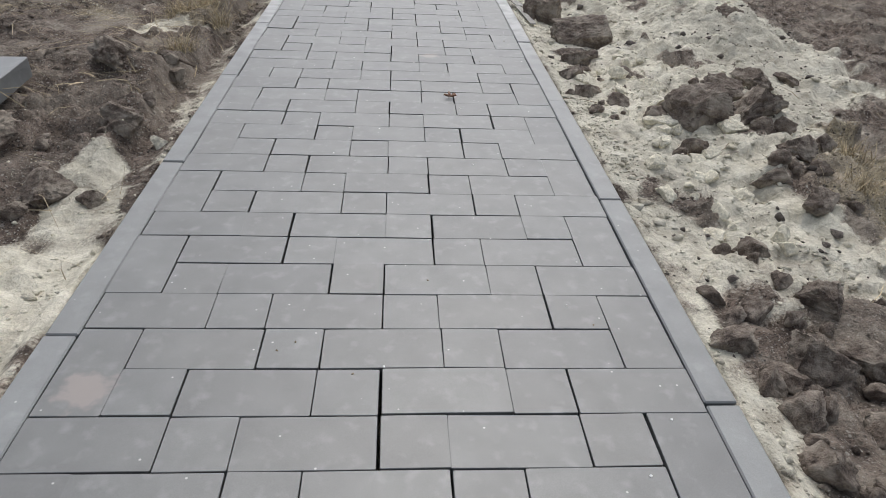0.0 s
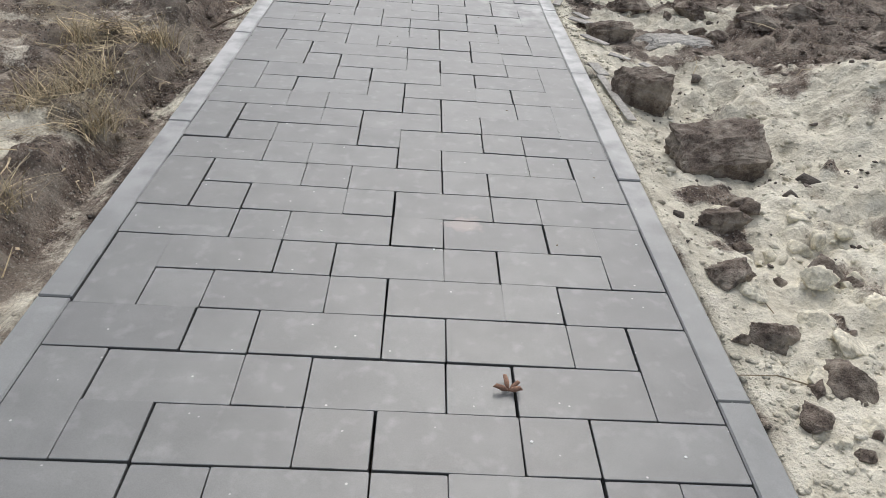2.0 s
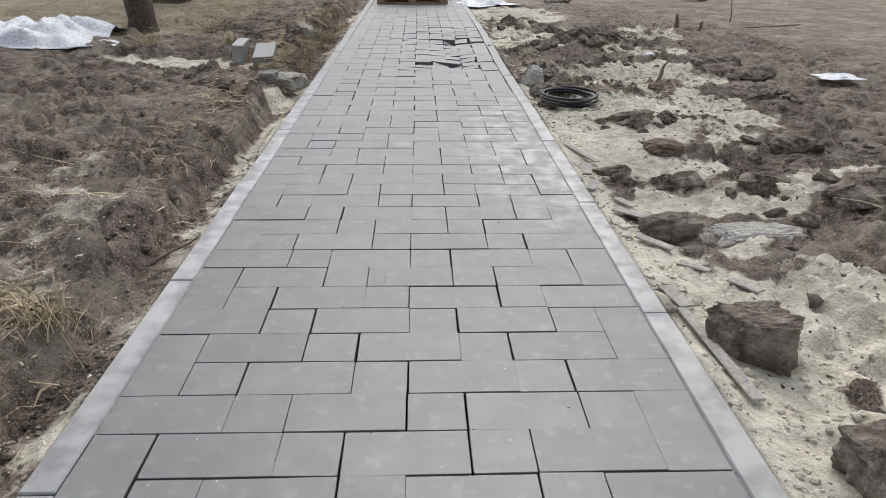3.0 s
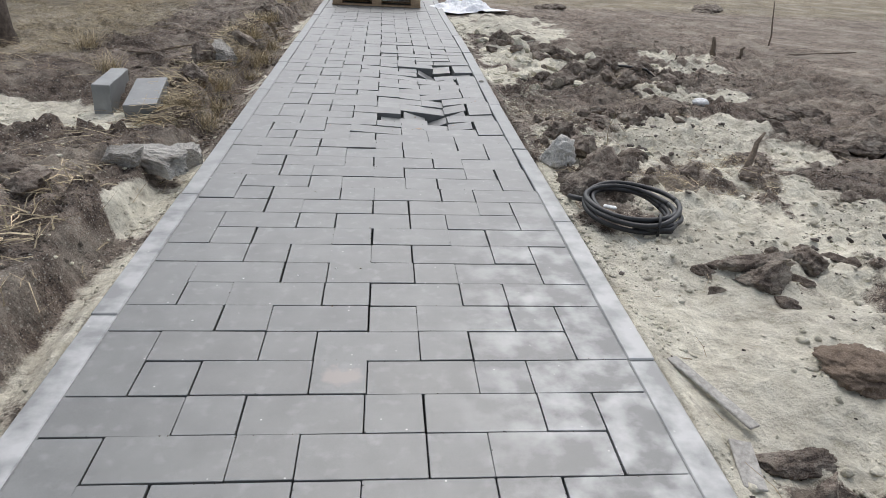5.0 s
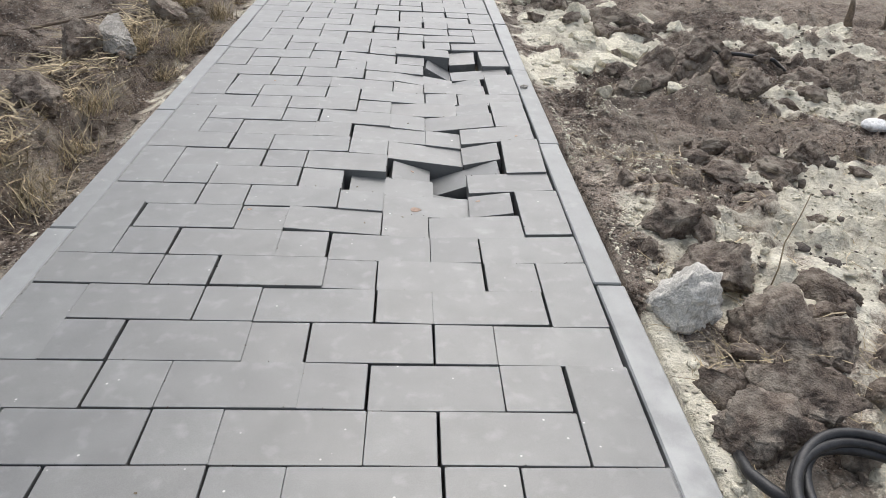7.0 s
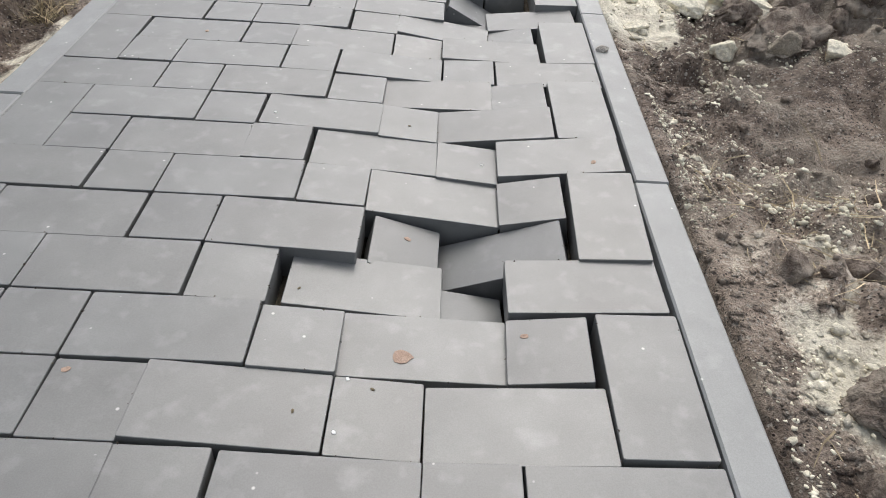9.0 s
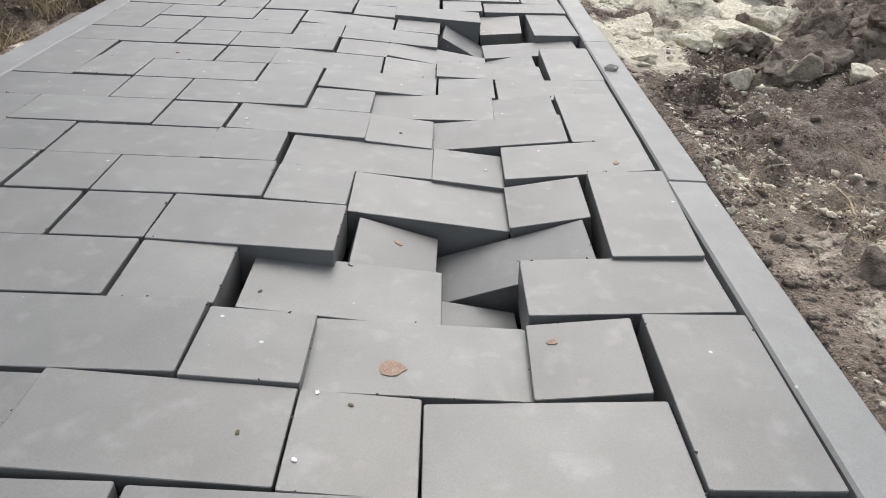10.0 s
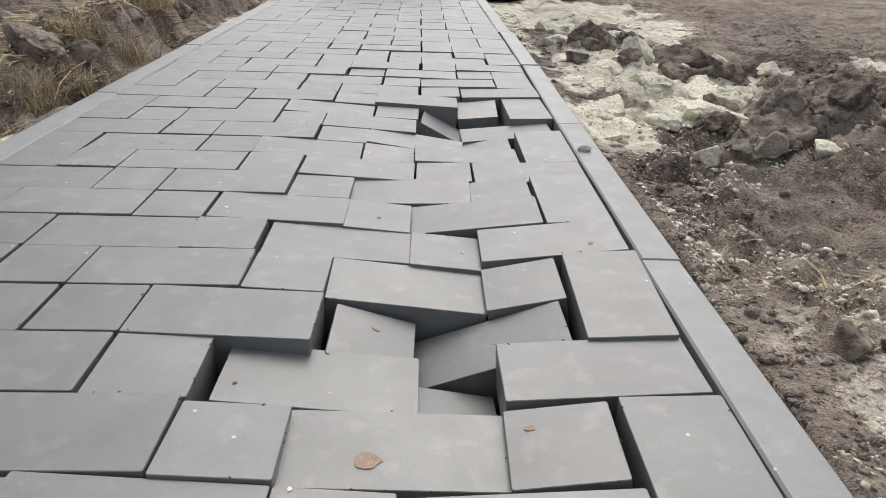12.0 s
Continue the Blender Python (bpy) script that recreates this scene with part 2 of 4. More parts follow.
straw_mat = lumpy("dry_straw", (0.3, 0.235, 0.142), (0.61, 0.515, 0.345), 5, island=True)
twig_mat = lumpy("dry_twig", (0.10, 0.075, 0.055), (0.26, 0.21, 0.16), 30, bump=0.002)
bark_mat = lumpy("rough_bark", (0.045, 0.034, 0.027), (0.16, 0.125, 0.1), 26, bump=0.02)
pallet_mat = lumpy("pale_pallet_wood", (0.26, 0.17, 0.10), (0.48, 0.35, 0.22), 12, 0.8, 0.003)
rubber_mat = lumpy("black_rubber", (0.010, 0.010, 0.011), (0.03, 0.03, 0.032), 40, 0.45, 0.001)
plastic_mat = lumpy("white_plastic_sheet", (0.72, 0.74, 0.78), (0.86, 0.88, 0.9), 5, 0.4, 0.004)
white_mat = lumpy("white_plastic", (0.74, 0.74, 0.72), (0.84, 0.84, 0.82), 10, 0.5, 0.001)
chip_mat = lumpy("orange_chip", (0.33, 0.225, 0.165), (0.43, 0.315, 0.245), 60, 0.8, 0.001)
dead_leaf_mat = lumpy("curled_leaf", (0.16, 0.085, 0.055), (0.36, 0.21, 0.14), 60, 0.8, 0.001)
leaf_mat = lumpy("dry_leaf", (0.08, 0.06, 0.035), (0.2, 0.16, 0.09), 60, 0.8, 0.001)


# ---------- geometry helpers ----------
rng = np.random.default_rng(7)
LATTICE = rng.random((256, 256))


def vnoise(x, y):
    xi, yi = np.floor(x).astype(int), np.floor(y).astype(int)
    fx, fy = x - xi, y - yi
    fx, fy = fx * fx * (3 - 2 * fx), fy * fy * (3 - 2 * fy)
    a, b = LATTICE[xi % 256, yi % 256], LATTICE[(xi + 1) % 256, yi % 256]
    c, d = LATTICE[xi % 256, (yi + 1) % 256], LATTICE[(xi + 1) % 256, (yi + 1) % 256]
    return (a * (1 - fx) + b * fx) * (1 - fy) + (c * (1 - fx) + d * fx) * fy


def fbm(x, y, f, octaves=4):
    s, amp, tot = 0.0, 1.0, 0.0
    for k in range(octaves):
        s = s + amp * (vnoise(x * f + 17.3 * k, y * f + 9.1 * k) - 0.5)
        tot, amp, f = tot + amp, amp * 0.55, f * 2.03
    return s / tot * 2


def blob(x, y, cx, cy, rx, ry, soft=1.0):
    """1 inside an ellipse, falling to 0 towards its rim."""
    d = np.sqrt(((x - cx) / rx) ** 2 + ((y - cy) / ry) ** 2)
    return np.clip((1.25 - d) / (0.5 * soft), 0, 1)


def step(a, b, v):
    t = np.clip((v - a) / (b - a), 0, 1)
    return t * t * (3 - 2 * t)


def most(*a):
    out = a[0]
    for b in a[1:]:
        out = np.maximum(out, b)
    return out


def broken(x, y, f):
    """Angular tilted plates with cracks between them, about 1 / f across."""
    x, y = x + 0.25 / f * fbm(x, y, 2 * f, 2), y + 0.25 / f * fbm(x + 9, y, 2 * f, 2)
    X, Y = x * f, y * f
    xi, yi = np.floor(X).astype(int), np.floor(Y).astype(int)
    f1, f2, out = np.full(X.shape, 9.0), np.full(X.shape, 9.0), np.zeros(X.shape)
    for a in (-1, 0, 1):
        for c in (-1, 0, 1):
            i, k = xi + a, yi + c
            dx, dy = X - i - LATTICE[i % 256, k % 256], Y - k - LATTICE[(i + 91) % 256, (k + 37) % 256]
            d = np.hypot(dx, dy)
            h = LATTICE[(i + 17) % 256, (k + 53) % 256] ** 1.5 + 0.9 * (LATTICE[(i + 5) % 256, k % 256] - 0.5) * dx + 0.9 * (LATTICE[(i + 61) % 256, (k + 7) % 256] - 0.5) * dy
            closer = d < f1
            f2 = np.where(closer, f1, np.minimum(f2, d))
            out, f1 = np.where(closer, h, out), np.where(closer, d, f1)
    return out * step(0.0, 0.3, f2 - f1)


def smooth_sand(x, y):
    return most(blob(x, y, 1.2, 6.45, 0.5, 0.6), blob(x, y, -2.1, 8.68, 0.7, 0.28), blob(x, y, -1.5, 8.42, 0.5, 0.16))


def masks(x, y):
    w = 0.16 * fbm(x, y, 2.2, 3)
    X, Y = x + w, y + 0.16 * fbm(x + 40, y, 2.2, 3)
    sand = most(
        blob(X, Y, 1.25, 1.75, 0.42, 1.0), blob(X, Y, 1.95, 3.2, 0.75, 1.0), blob(X, Y, 1.05, 3.0, 0.25, 1.4), blob(X, Y, 1.75, 2.2, 0.5, 0.55), blob(X, Y, 1.2, 4.35, 0.6, 0.45),
        blob(X, Y, 1.2, 6.45, 0.5, 0.65), 0.85 * blob(X, Y, 1.85, 7.35, 0.7, 0.8), blob(X, Y, 1.4, 11.15, 0.5, 0.72), 0.8 * blob(x, y, 1.02, 10.4, 0.12, 0.4), 0.8 * blob(X, Y, 2.5, 9.9, 0.5, 0.3),
        0.75 * blob(X, Y, 2.2, 8.5, 0.6, 0.4), 0.75 * blob(X, Y, 1.5, 13.3, 0.8, 1.1), 0.7 * blob(X, Y, 2.7, 11.1, 0.8, 0.3),
        0.75 * blob(X, Y, 2.1, 5.65, 0.5, 0.2), 0.95 * blob(X, Y, 1.45, 5.35, 0.45, 0.24), 0.9 * blob(X, Y, 1.1, 4.75, 0.4, 0.3), 0.9 * blob(X, Y, 1.3, 5.95, 0.5, 0.25), 0.62 * blob(X, Y, 1.05, 8.72, 0.18, 0.45), 0.6 * blob(X, Y, 1.38, 8.55, 0.3, 0.2), 0.9 * blob(X, Y, 1.9, 7.0, 0.6, 0.7), 0.8 * blob(X, Y, 1.75, 8.6, 0.35, 0.3), 0.85 * blob(X, Y, -1.05, 0.55, 0.25, 0.5), 0.8 * blob(X, Y, -1.04, 1.3, 0.14, 0.35),
        0.8 * blob(X, Y, -1.75, 1.1, 0.3, 0.4), 0.8 * blob(X, Y, -0.98, 7.3, 0.08, 0.3), 0.5 * blob(X, Y, 1.4, 8.3, 0.5, 0.5), 0.95 * blob(X, Y, 1.85, 8.95, 0.4, 0.33), 0.9 * blob(X, Y, 2.8, 11.5, 0.9, 0.35), 0.9 * blob(X, Y, 1.95, 8.4, 0.35, 0.3), 0.85 * blob(X, Y, 2.35, 9.0, 0.4, 0.2), 0.85 * blob(X, Y, 1.5, 1.0, 0.4, 0.25), 0.2 * blob(X, Y, -1.6, 4.8, 0.6, 1.5), 0.85 * blob(X, Y, -1.3, 3.12, 0.2, 0.2))
    even = smooth_sand(x, y)
    sand = sand * (1 - 0.75 * step(0.1, 0.4, fbm(x + 13, y + 31, 1.7, 4)) * (1 - even))
    sand = sand * (1 - 0.25 * step(1.4, 1.85, x) * step(5.2, 6.0, y) * step(9.6, 8.8, y) * step(-0.2, 0.2, fbm(x, y + 77, 2.6, 4)))
    sand = np.maximum(sand, blob(x, y, -2.15, 8.68, 0.62, 0.24) + blob(x, y, -1.45, 8.4, 0.4, 0.1))
    sand = np.maximum(sand, (0.5 - 0.12 * (x < 0) + 0.5 * fbm(x * 0, y + 5, 1.5, 3)) * step(1.04, 0.92, np.abs(x)) * (y < 14) * (y > -3) * (1 - 0.8 * (x > 0) * step(8.0, 8.4, y) * step(10.2, 9.9, y)))
    lumps = broken(x, y, 4.6)
    sand = np.clip(sand + (sand > 0.04) * (sand < 0.98) * (0.34 * (0.42 - lumps) + 0.45 * fbm(x + 6, y + 6, 5.0, 3)) - (sand >= 0.98) * 0.75 * step(0.62, 0.8, lumps) * step(-0.05, 0.15, fbm(x + 3, y - 8, 1.4, 2)) * (1 - even), 0, 1)
    straw = most(step(9.0, 11.0, y) * step(-1.9, -2.6, x), (0.22 + 0.6 * fbm(x, y, 3.0, 3)) * blob(X, Y, -1.5, 3.0, 0.5, 1.1), (0.2 + 0.6 * fbm(x, y, 3.0, 3)) * blob(X, Y, -1.15, 9.5, 0.25, 1.6),
                 0.7 * blob(X, Y, 2.0, 1.5, 0.35, 0.6), 0.8 * step(14.6, 17.0, y) * (x > 1.2), (0.3 + 0.6 * fbm(x + 2, y, 3.0, 3)) * blob(X, Y, -2.0, 3.9, 1.0, 1.0))
    dry = 0.75 * fbm(x * 0.5, y + 50, 0.9, 4) + most(0.8 * blob(X, Y, -1.9, 5.4, 0.9, 2.0), 0.6 * step(1.3, 2.0, x) * step(10.5, 12.5, y), 0.75 * step(2.6, 3.2, x) * step(3.0, 5.0, y), 0.45 * blob(X, Y, 1.5, 9.0, 1.0, 0.95))
    return sand, straw, dry


def ground_z(x, y):
    x, y = np.asarray(x, float), np.asarray(y, float)
    sand, straw, dry = masks(x, y)
    lumps = broken(x, y, 4.6)
    big = fbm(x, y, 0.7, 3)
    mid = fbm(x + 5, y + 3, 3.4, 4)
    lump = np.abs(fbm(x + 11, y - 7, 5.5, 4))
    small = fbm(x - 3, y + 13, 16.0, 3)
    near = step(0.86, 1.2, np.abs(x)) * (1 - step(3.4, 5.5, np.abs(x - 0.4))) * step(-1.6, -0.6, y) * (1 - step(14.5, 18, y))
    z = -0.055 + near * (0.045 * big + 0.055 * mid * (1 - 0.3 * sand))
    flat = np.clip(1.7 * sand + 0.85 * step(10.6, 12.6, y) + 0.6 * step(2.4, 3.4, np.abs(x)), 0, 0.92)
    patch = np.clip(0.5 + 1.5 * fbm(x - 21, y + 3, 1.9, 3), 0.1, 1.2)
    rough = near * (1 - flat) * patch * (1 - 0.8 * smooth_sand(x, y))
    z = z + (0.012 * near + 0.06 * rough) * (lump - 0.25) + 0.016 * small * near
    z = z + rough * (0.075 * lumps + 0.044 * broken(x + 3, y, 11.0) + 0.014 * broken(x, y + 3, 26.0)) - 0.045 * rough + 0.012 * rough * fbm(x + 1, y + 2, 30.0, 2)
    z = z + near * step(0.2, 0.55, flat) * (1 - step(11.5, 13.0, y)) * (0.04 * broken(x + 8, y, 7.0) * np.clip(fbm(x + 2, y, 2.0, 2) * 2.5 + 0.35, 0, 1) + 0.06 * np.clip(fbm(x + 8, y, 5.0, 3), 0, 0.45) + 0.03 * fbm(x + 4, y, 9.0, 3) + 0.02 * broken(x, y, 15.0) - 0.03) * (1 - 0.85 * smooth_sand(x, y))
    # dug bank beside the left kerb
    wob = 0.07 * fbm(x * 0, y, 2.6, 4)
    bank = step(-1.0 + wob, -1.1 + wob, x)
    z = z + 0.02 * fbm(x, y, 0.25, 2) * (1 - near) * step(1.0, 3.0, np.abs(x)) + bank * 0.115 * step(0.9, 2.2, y) * (1 - 0.5 * smooth_sand(x, y)) - 0.02 * step(-0.86, -0.95, x) * (1 - bank)
    z = z + 0.05 * np.exp(-((x + 1.28) / 0.2) ** 2) * step(8.6, 9.4, y) * (0.6 + mid)
    # heaps
    z = z + 0.25 * np.exp(-((x - 2.2) / 0.5) ** 2 - ((y - 3.9) / 0.7) ** 2) + 0.07 * np.exp(-((x - 1.7) / 0.45) ** 2 - ((y - 2.4) / 1.1) ** 2)
    z = z + 0.10 * np.exp(-((x - 1.95) / 0.35) ** 2 - ((y - 10.3) / 0.5) ** 2) + 0.07 * np.exp(-((x - 1.25) / 0.25) ** 2 - ((y - 11.3) / 0.9) ** 2)
    z = z + 0.07 * np.exp(-((x - 2.5) / 0.6) ** 2 - ((y - 5.4) / 0.6) ** 2) + 0.05 * np.exp(-((x - 1.25) / 0.3) ** 2 - ((y - 8.5) / 0.5) ** 2)
    z = z - 0.06 * np.exp(-((x - 1.36) / 0.12) ** 2 - ((y - 8.92) / 0.09) ** 2) + 0.022 * near * (1 - smooth_sand(x, y)) * fbm(x + 31, y, 8.0, 4) * step(8.2, 8.5, y) * step(10.3, 9.9, y)
    cover = np.clip(1.7 * fbm(x * 0 + np.sign(x) * 7, y, 1.9, 4) + 0.12, 0, 1) * (y < 14)
    z = z + 0.058 * cover * np.exp(-((np.abs(x) - 0.86) / 0.05) ** 2)
    e = 0.86 - 0.055 * cover
    inside = step(e + 0.018, e - 0.012, np.abs(x))
    inside = inside * (y > -3.65) * (y < 17.75)
    return z * (1 - inside) - 0.20 * inside


def grid_mesh(name, xs, ys, height):
    gx, gy = np.meshgrid(xs, ys)
    gz = height(gx, gy)
    nx, ny = len(xs), len(ys)
    me = bpy.data.meshes.new(name)
    idx = np.arange(nx * ny).reshape(ny, nx)
    quads = np.stack([idx[:-1, :-1], idx[:-1, 1:], idx[1:, 1:], idx[1:, :-1]], -1).reshape(-1, 4)
    me.vertices.add(nx * ny)
    me.vertices.foreach_set("co", np.stack([gx, gy, gz], -1).astype(np.float32).ravel())
    me.loops.add(quads.size)
    me.loops.foreach_set("vertex_index", quads.astype(np.int32).ravel())
    me.polygons.add(len(quads))
    me.polygons.foreach_set("loop_start", (np.arange(len(quads)) * 4).astype(np.int32))
    me.polygons.foreach_set("use_smooth", np.ones(len(quads), bool))
    me.update(calc_edges=True)
    return me, gx, gy


def spread(a, b, d, far):
    """Even steps from a to b, then ever wider ones out to far on either side."""
    core = list(np.arange(a, b, d))
    lo, hi, s = [], [], d
    while (lo[-1] if lo else a) > -far:
        s *= 1.35
        lo.append((lo[-1] if lo else a) - s)
    s = d
    while (hi[-1] if hi else core[-1]) < far:
        s *= 1.35
        hi.append((hi[-1] if hi else core[-1]) + s)
    return np.array(lo[::-1] + core + hi)


def part(name, bm, mat, parent=None, label="", smooth=False):
    me = bpy.data.meshes.new(name)
    bm.to_mesh(me)
    bm.free()
    me.materials.append(mat)
    if smooth:
        me.shade_smooth()
    ob = new(name, me)
    ob.parent = parent
    if label:
        ob["label"] = label
    return ob


def box(bm, sx, sy, sz, m=None, bevel=0.0):
    """Box of that size, centred, at the pose m."""
    out = bmesh.ops.create_cube(bm, size=1.0, matrix=(m or Matrix()) @ Matrix.Diagonal((sx, sy, sz, 1)))
    if bevel:
        edges = list({e for v in out["verts"] for e in v.link_edges})
        bmesh.ops.bevel(bm, geom=edges, offset=bevel, segments=1, affect="EDGES")


def tube(name, pts, radii, mat, parent=None, label="", ring=8):
    """Round bar that follows points, with a radius at each."""
    bm = bmesh.new()
    rings = []
    pts = [Vector(p) for p in pts]
    for i, p in enumerate(pts):
        d = (pts[min(i + 1, len(pts) - 1)] - pts[max(i - 1, 0)]).normalized()
        a = d.cross(Vector((0.31, 0.2, 0.93))).normalized()
        b = d.cross(a)
        r = radii[i] if isinstance(radii, (list, tuple)) else radii
        rings.append([bm.verts.new(p + r * (math.cos(2 * math.pi * k / ring) * a + math.sin(2 * math.pi * k / ring) * b)) for k in range(ring)])
    for A, B in zip(rings, rings[1:]):
        for k in range(ring):
            bm.faces.new((A[k], A[(k + 1) % ring], B[(k + 1) % ring], B[k]))
    bm.faces.new(rings[0][::-1])
    bm.faces.new(rings[-1])
    bmesh.ops.recalc_face_normals(bm, faces=bm.faces)
    return part(name, bm, mat, parent, label, True)


# ---------- ground ----------
me, gx, gy = grid_mesh("ground", spread(-3.4, 4.2, 0.019, 300), spread(-0.8, 15.0, 0.022, 300), ground_z)
for key, val in zip(("sand", "straw", "dry"), masks(gx, gy)):
    me.attributes.new(key, "FLOAT", "POINT").data.foreach_set("value", val.astype(np.float32).ravel())
me.materials.append(ground_mat)
ground = tagged(new("ground", me), "bare dug-up ground of dark soil, pale sand and dry straw", "ground", kind="structure")

# ---------- paved walk ----------
U = 0.15
FIRST, LAST = -24, 118


def bed_z(x, y):
    dip = np.exp(-((x - 0.32) / 0.22) ** 2) * (np.exp(-((y - 8.9) / 0.3) ** 2) + np.exp(-((y - 10.2) / 0.28) ** 2))
    return -0.083 - 0.11 * dip + 0.004 * fbm(x, y, 20, 2)


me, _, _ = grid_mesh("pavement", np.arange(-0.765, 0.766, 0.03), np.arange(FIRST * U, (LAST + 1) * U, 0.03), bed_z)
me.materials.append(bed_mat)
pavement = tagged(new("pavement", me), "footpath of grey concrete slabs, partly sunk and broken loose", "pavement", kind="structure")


def slab_mesh(nx, ny, mat, cut=0.003):
    bm = bmesh.new()
    box(bm, nx * U - cut, ny * U - cut, 0.08, pose(0, 0, -0.04))
    upright = [e for e in bm.edges if abs(e.verts[0].co.z - e.verts[1].co.z) > 0.05]
    bmesh.ops.bevel(bm, geom=upright, offset=0.0035, segments=2, profile=0.5, affect="EDGES")
    rim = [e for e in bm.edges if e.verts[0].co.z > -0.001 and e.verts[1].co.z > -0.001]
    bmesh.ops.bevel(bm, geom=rim, offset=0.001, segments=1, affect="EDGES")
    m = bpy.data.meshes.new("slab")
    bm.to_mesh(m)
    bm.free()
    m.materials.append(mat)
    return m


# laying pattern: three courses that repeat; (first column, columns, rows)
COURSES = (((0, 2, 1), (2, 1, 1), (3, 2, 1), (5, 1, 1), (6, 2, 1), (8, 1, 1)),
           ((0, 1, 2), (1, 1, 1), (2, 2, 1), (4, 1, 1), (5, 2, 1), (7, 1, 1), (8, 2, 1)),
           ((1, 2, 1), (3, 1, 1), (4, 2, 1), (6, 1, 1), (7, 2, 1), (9, 1, 2)))

# slabs that have come loose: column, row: shift x, y, z in mm, then tilt about x, about y, turn in degrees
LOOSE_FRONT = {
    (5, 57): (-3, -1, -9, -3, 3.4, 0.5), (6, 57): (-10, 11, -36, -0, 2.2, 1.1), (8, 57): (-20, 5, -18, 1.1, -9.3, -1.6),
    (9, 56): (-8, 8, 0, 0.5, -2.2, -0.2), (4, 58): (0, 3, -7, 1, 2.2, 0.5), (5, 58): (20, 17, -40, 0, 4.9, -0.3),
    (7, 58): (-6, -6, -92, -6.4, 9, 0.1), (8, 58): (-13, 14, -10, -0.1, -3.8, 0.2), (0, 55): (0, 0, 4, 2, 0, 0)}
LOOSE_MIDDLE = {
    (4, 59): (0, -3, -3, 0.9, 1.2, -1.2), (6, 59): (14, 1, -54, 2.4, 15.4, -0.8), (7, 59): (-24, 1, -68, -0.3, -20.1, 0.2),
    (9, 59): (-11, 3, 5, 1.3, -4.6, -2), (5, 60): (-2, 3, -9, -1, 2.6, -0.5), (6, 60): (-6, 5, -36, 3.1, 5.9, 0.2),
    (8, 60): (-16, 0, -25, 3.2, -12.2, -0.4), (5, 61): (-1, 3, -19, 0.3, 3.7, -0), (7, 61): (-6, -4, -31, 1.1, 4.9, -0.7),
    (8, 61): (-13, 10, -6, 1.7, -6.8, -0.2), (6, 62): (-3, -6, -18, 1.4, 4.7, -0.4), (7, 62): (-10, 10, -17, 1.9, -7.3, -0.5),
    (9, 62): (-8, 8, 4, 0.6, -3, -0)}
LOOSE_BACK = {
    (6, 63): (-8, 14, -22, 3.7, -1, 0.5), (8, 63): (-15, 5, -10, -0.8, -8, -0.2), (6, 65): (-1, -3, -24, 4.7, 6, 0),
    (7, 65): (-4, 0, -17, -0.3, 1, 0.1), (6, 66): (-4, 14, -31, 0.5, 6.8, -5), (8, 66): (-9, 1, -41, -1.1, -12.3, 0.1),
    (7, 67): (0, 0, -92, 0, 0, -6), (8, 67): (-8, 0, -34, -0, -5.4, 1.5), (7, 68): (1, -6, -96, 2, 27.1, -3.5),
    (8, 69): (-7, -2, -36, 10.3, -5.7, -1.2), (6, 69): (-2, 0, -7, 0, 2.6, 0)}
LOOSE = LOOSE_FRONT | LOOSE_MIDDLE | LOOSE_BACK


def trough(x, y):
    """Depth of the settled hollow under the slabs, and its slope across the path in degrees."""
    deep = 0.036 * math.exp(-((y - 8.8) / 0.5) ** 2) + 0.025 * math.exp(-((y - 10.0) / 0.6) ** 2)
    run, sign = (0.4, 1) if x < 0.34 else (0.42, -1)
    d = abs(x - 0.34) / run
    return deep * max(0.0, 1 - d), sign * math.degrees(math.atan(deep / run)) * (d < 1)


shapes = {k: slab_mesh(*k, slab_mat, 0.0042) for k in ((2, 1), (1, 1), (1, 2))}
tight = {k: slab_mesh(*k, slab_mat, 0.0031) for k in shapes}
joined = {"v": [], "f": []}
LAID = []
proto = {k: (np.array([v.co for v in m.vertices]), [list(p.vertices) for p in m.polygons]) for k, m in tight.items()}
lay = random.Random(3)
NEAR_FROM, NEAR_TO = 30, 77
for row in range(FIRST, LAST):
    for col, nx, ny in COURSES[row % 3]:
        cx, cy = (col + nx / 2 - 5) * U, (row + ny / 2) * U
        j = lambda s: lay.uniform(-s, s)
        m = pose(cx + j(0.0027), cy + j(0.0023), j(0.0014), j(0.42), j(0.3), j(0.5))
        if 50 <= row < 76 and col >= 4:  # subsided stretch
            low, slope = trough(cx, cy)
            m = pose(cx + j(0.003) - 0.006 * (row < 62), cy + j(0.003), j(0.003) - 0.002 - low, j(1.0), slope + j(0.8), j(0.8))
        m = Matrix.Translation((0.016 * math.exp(-((cy - 11.2) / 1.3) ** 2) * max(0.0, min(1.0, (col - 3) / 5)), 0, 0)) @ m
        if (col, row) in LOOSE:
            dx, dy, dz, rx, ry, rz = LOOSE[col, row]
            m = pose(cx + dx / 1000, cy + dy / 1000, dz / 1000, rx, ry, rz)
        LAID.append((cx, cy, nx * U / 2, ny * U / 2, m))
        if NEAR_FROM <= row < NEAR_TO:
            ob = new("slab", (shapes if row >= 47 else tight)[nx, ny])
            ob.parent, ob.matrix_basis = pavement, m
        else:
            co, faces = proto[nx, ny]
            base = sum(len(a) for a in joined["v"])
            joined["v"].append(co @ np.array(m.to_3x3()).T + np.array(m.translation))
            joined["f"] += [[i + base for i in f] for f in faces]
me = bpy.data.meshes.new("slab_field")
me.from_pydata(np.concatenate(joined["v"]).tolist(), [], joined["f"])
me.materials.append(slab_mat_joined)
field = tagged(new("slab_field", me), kind="stuff")
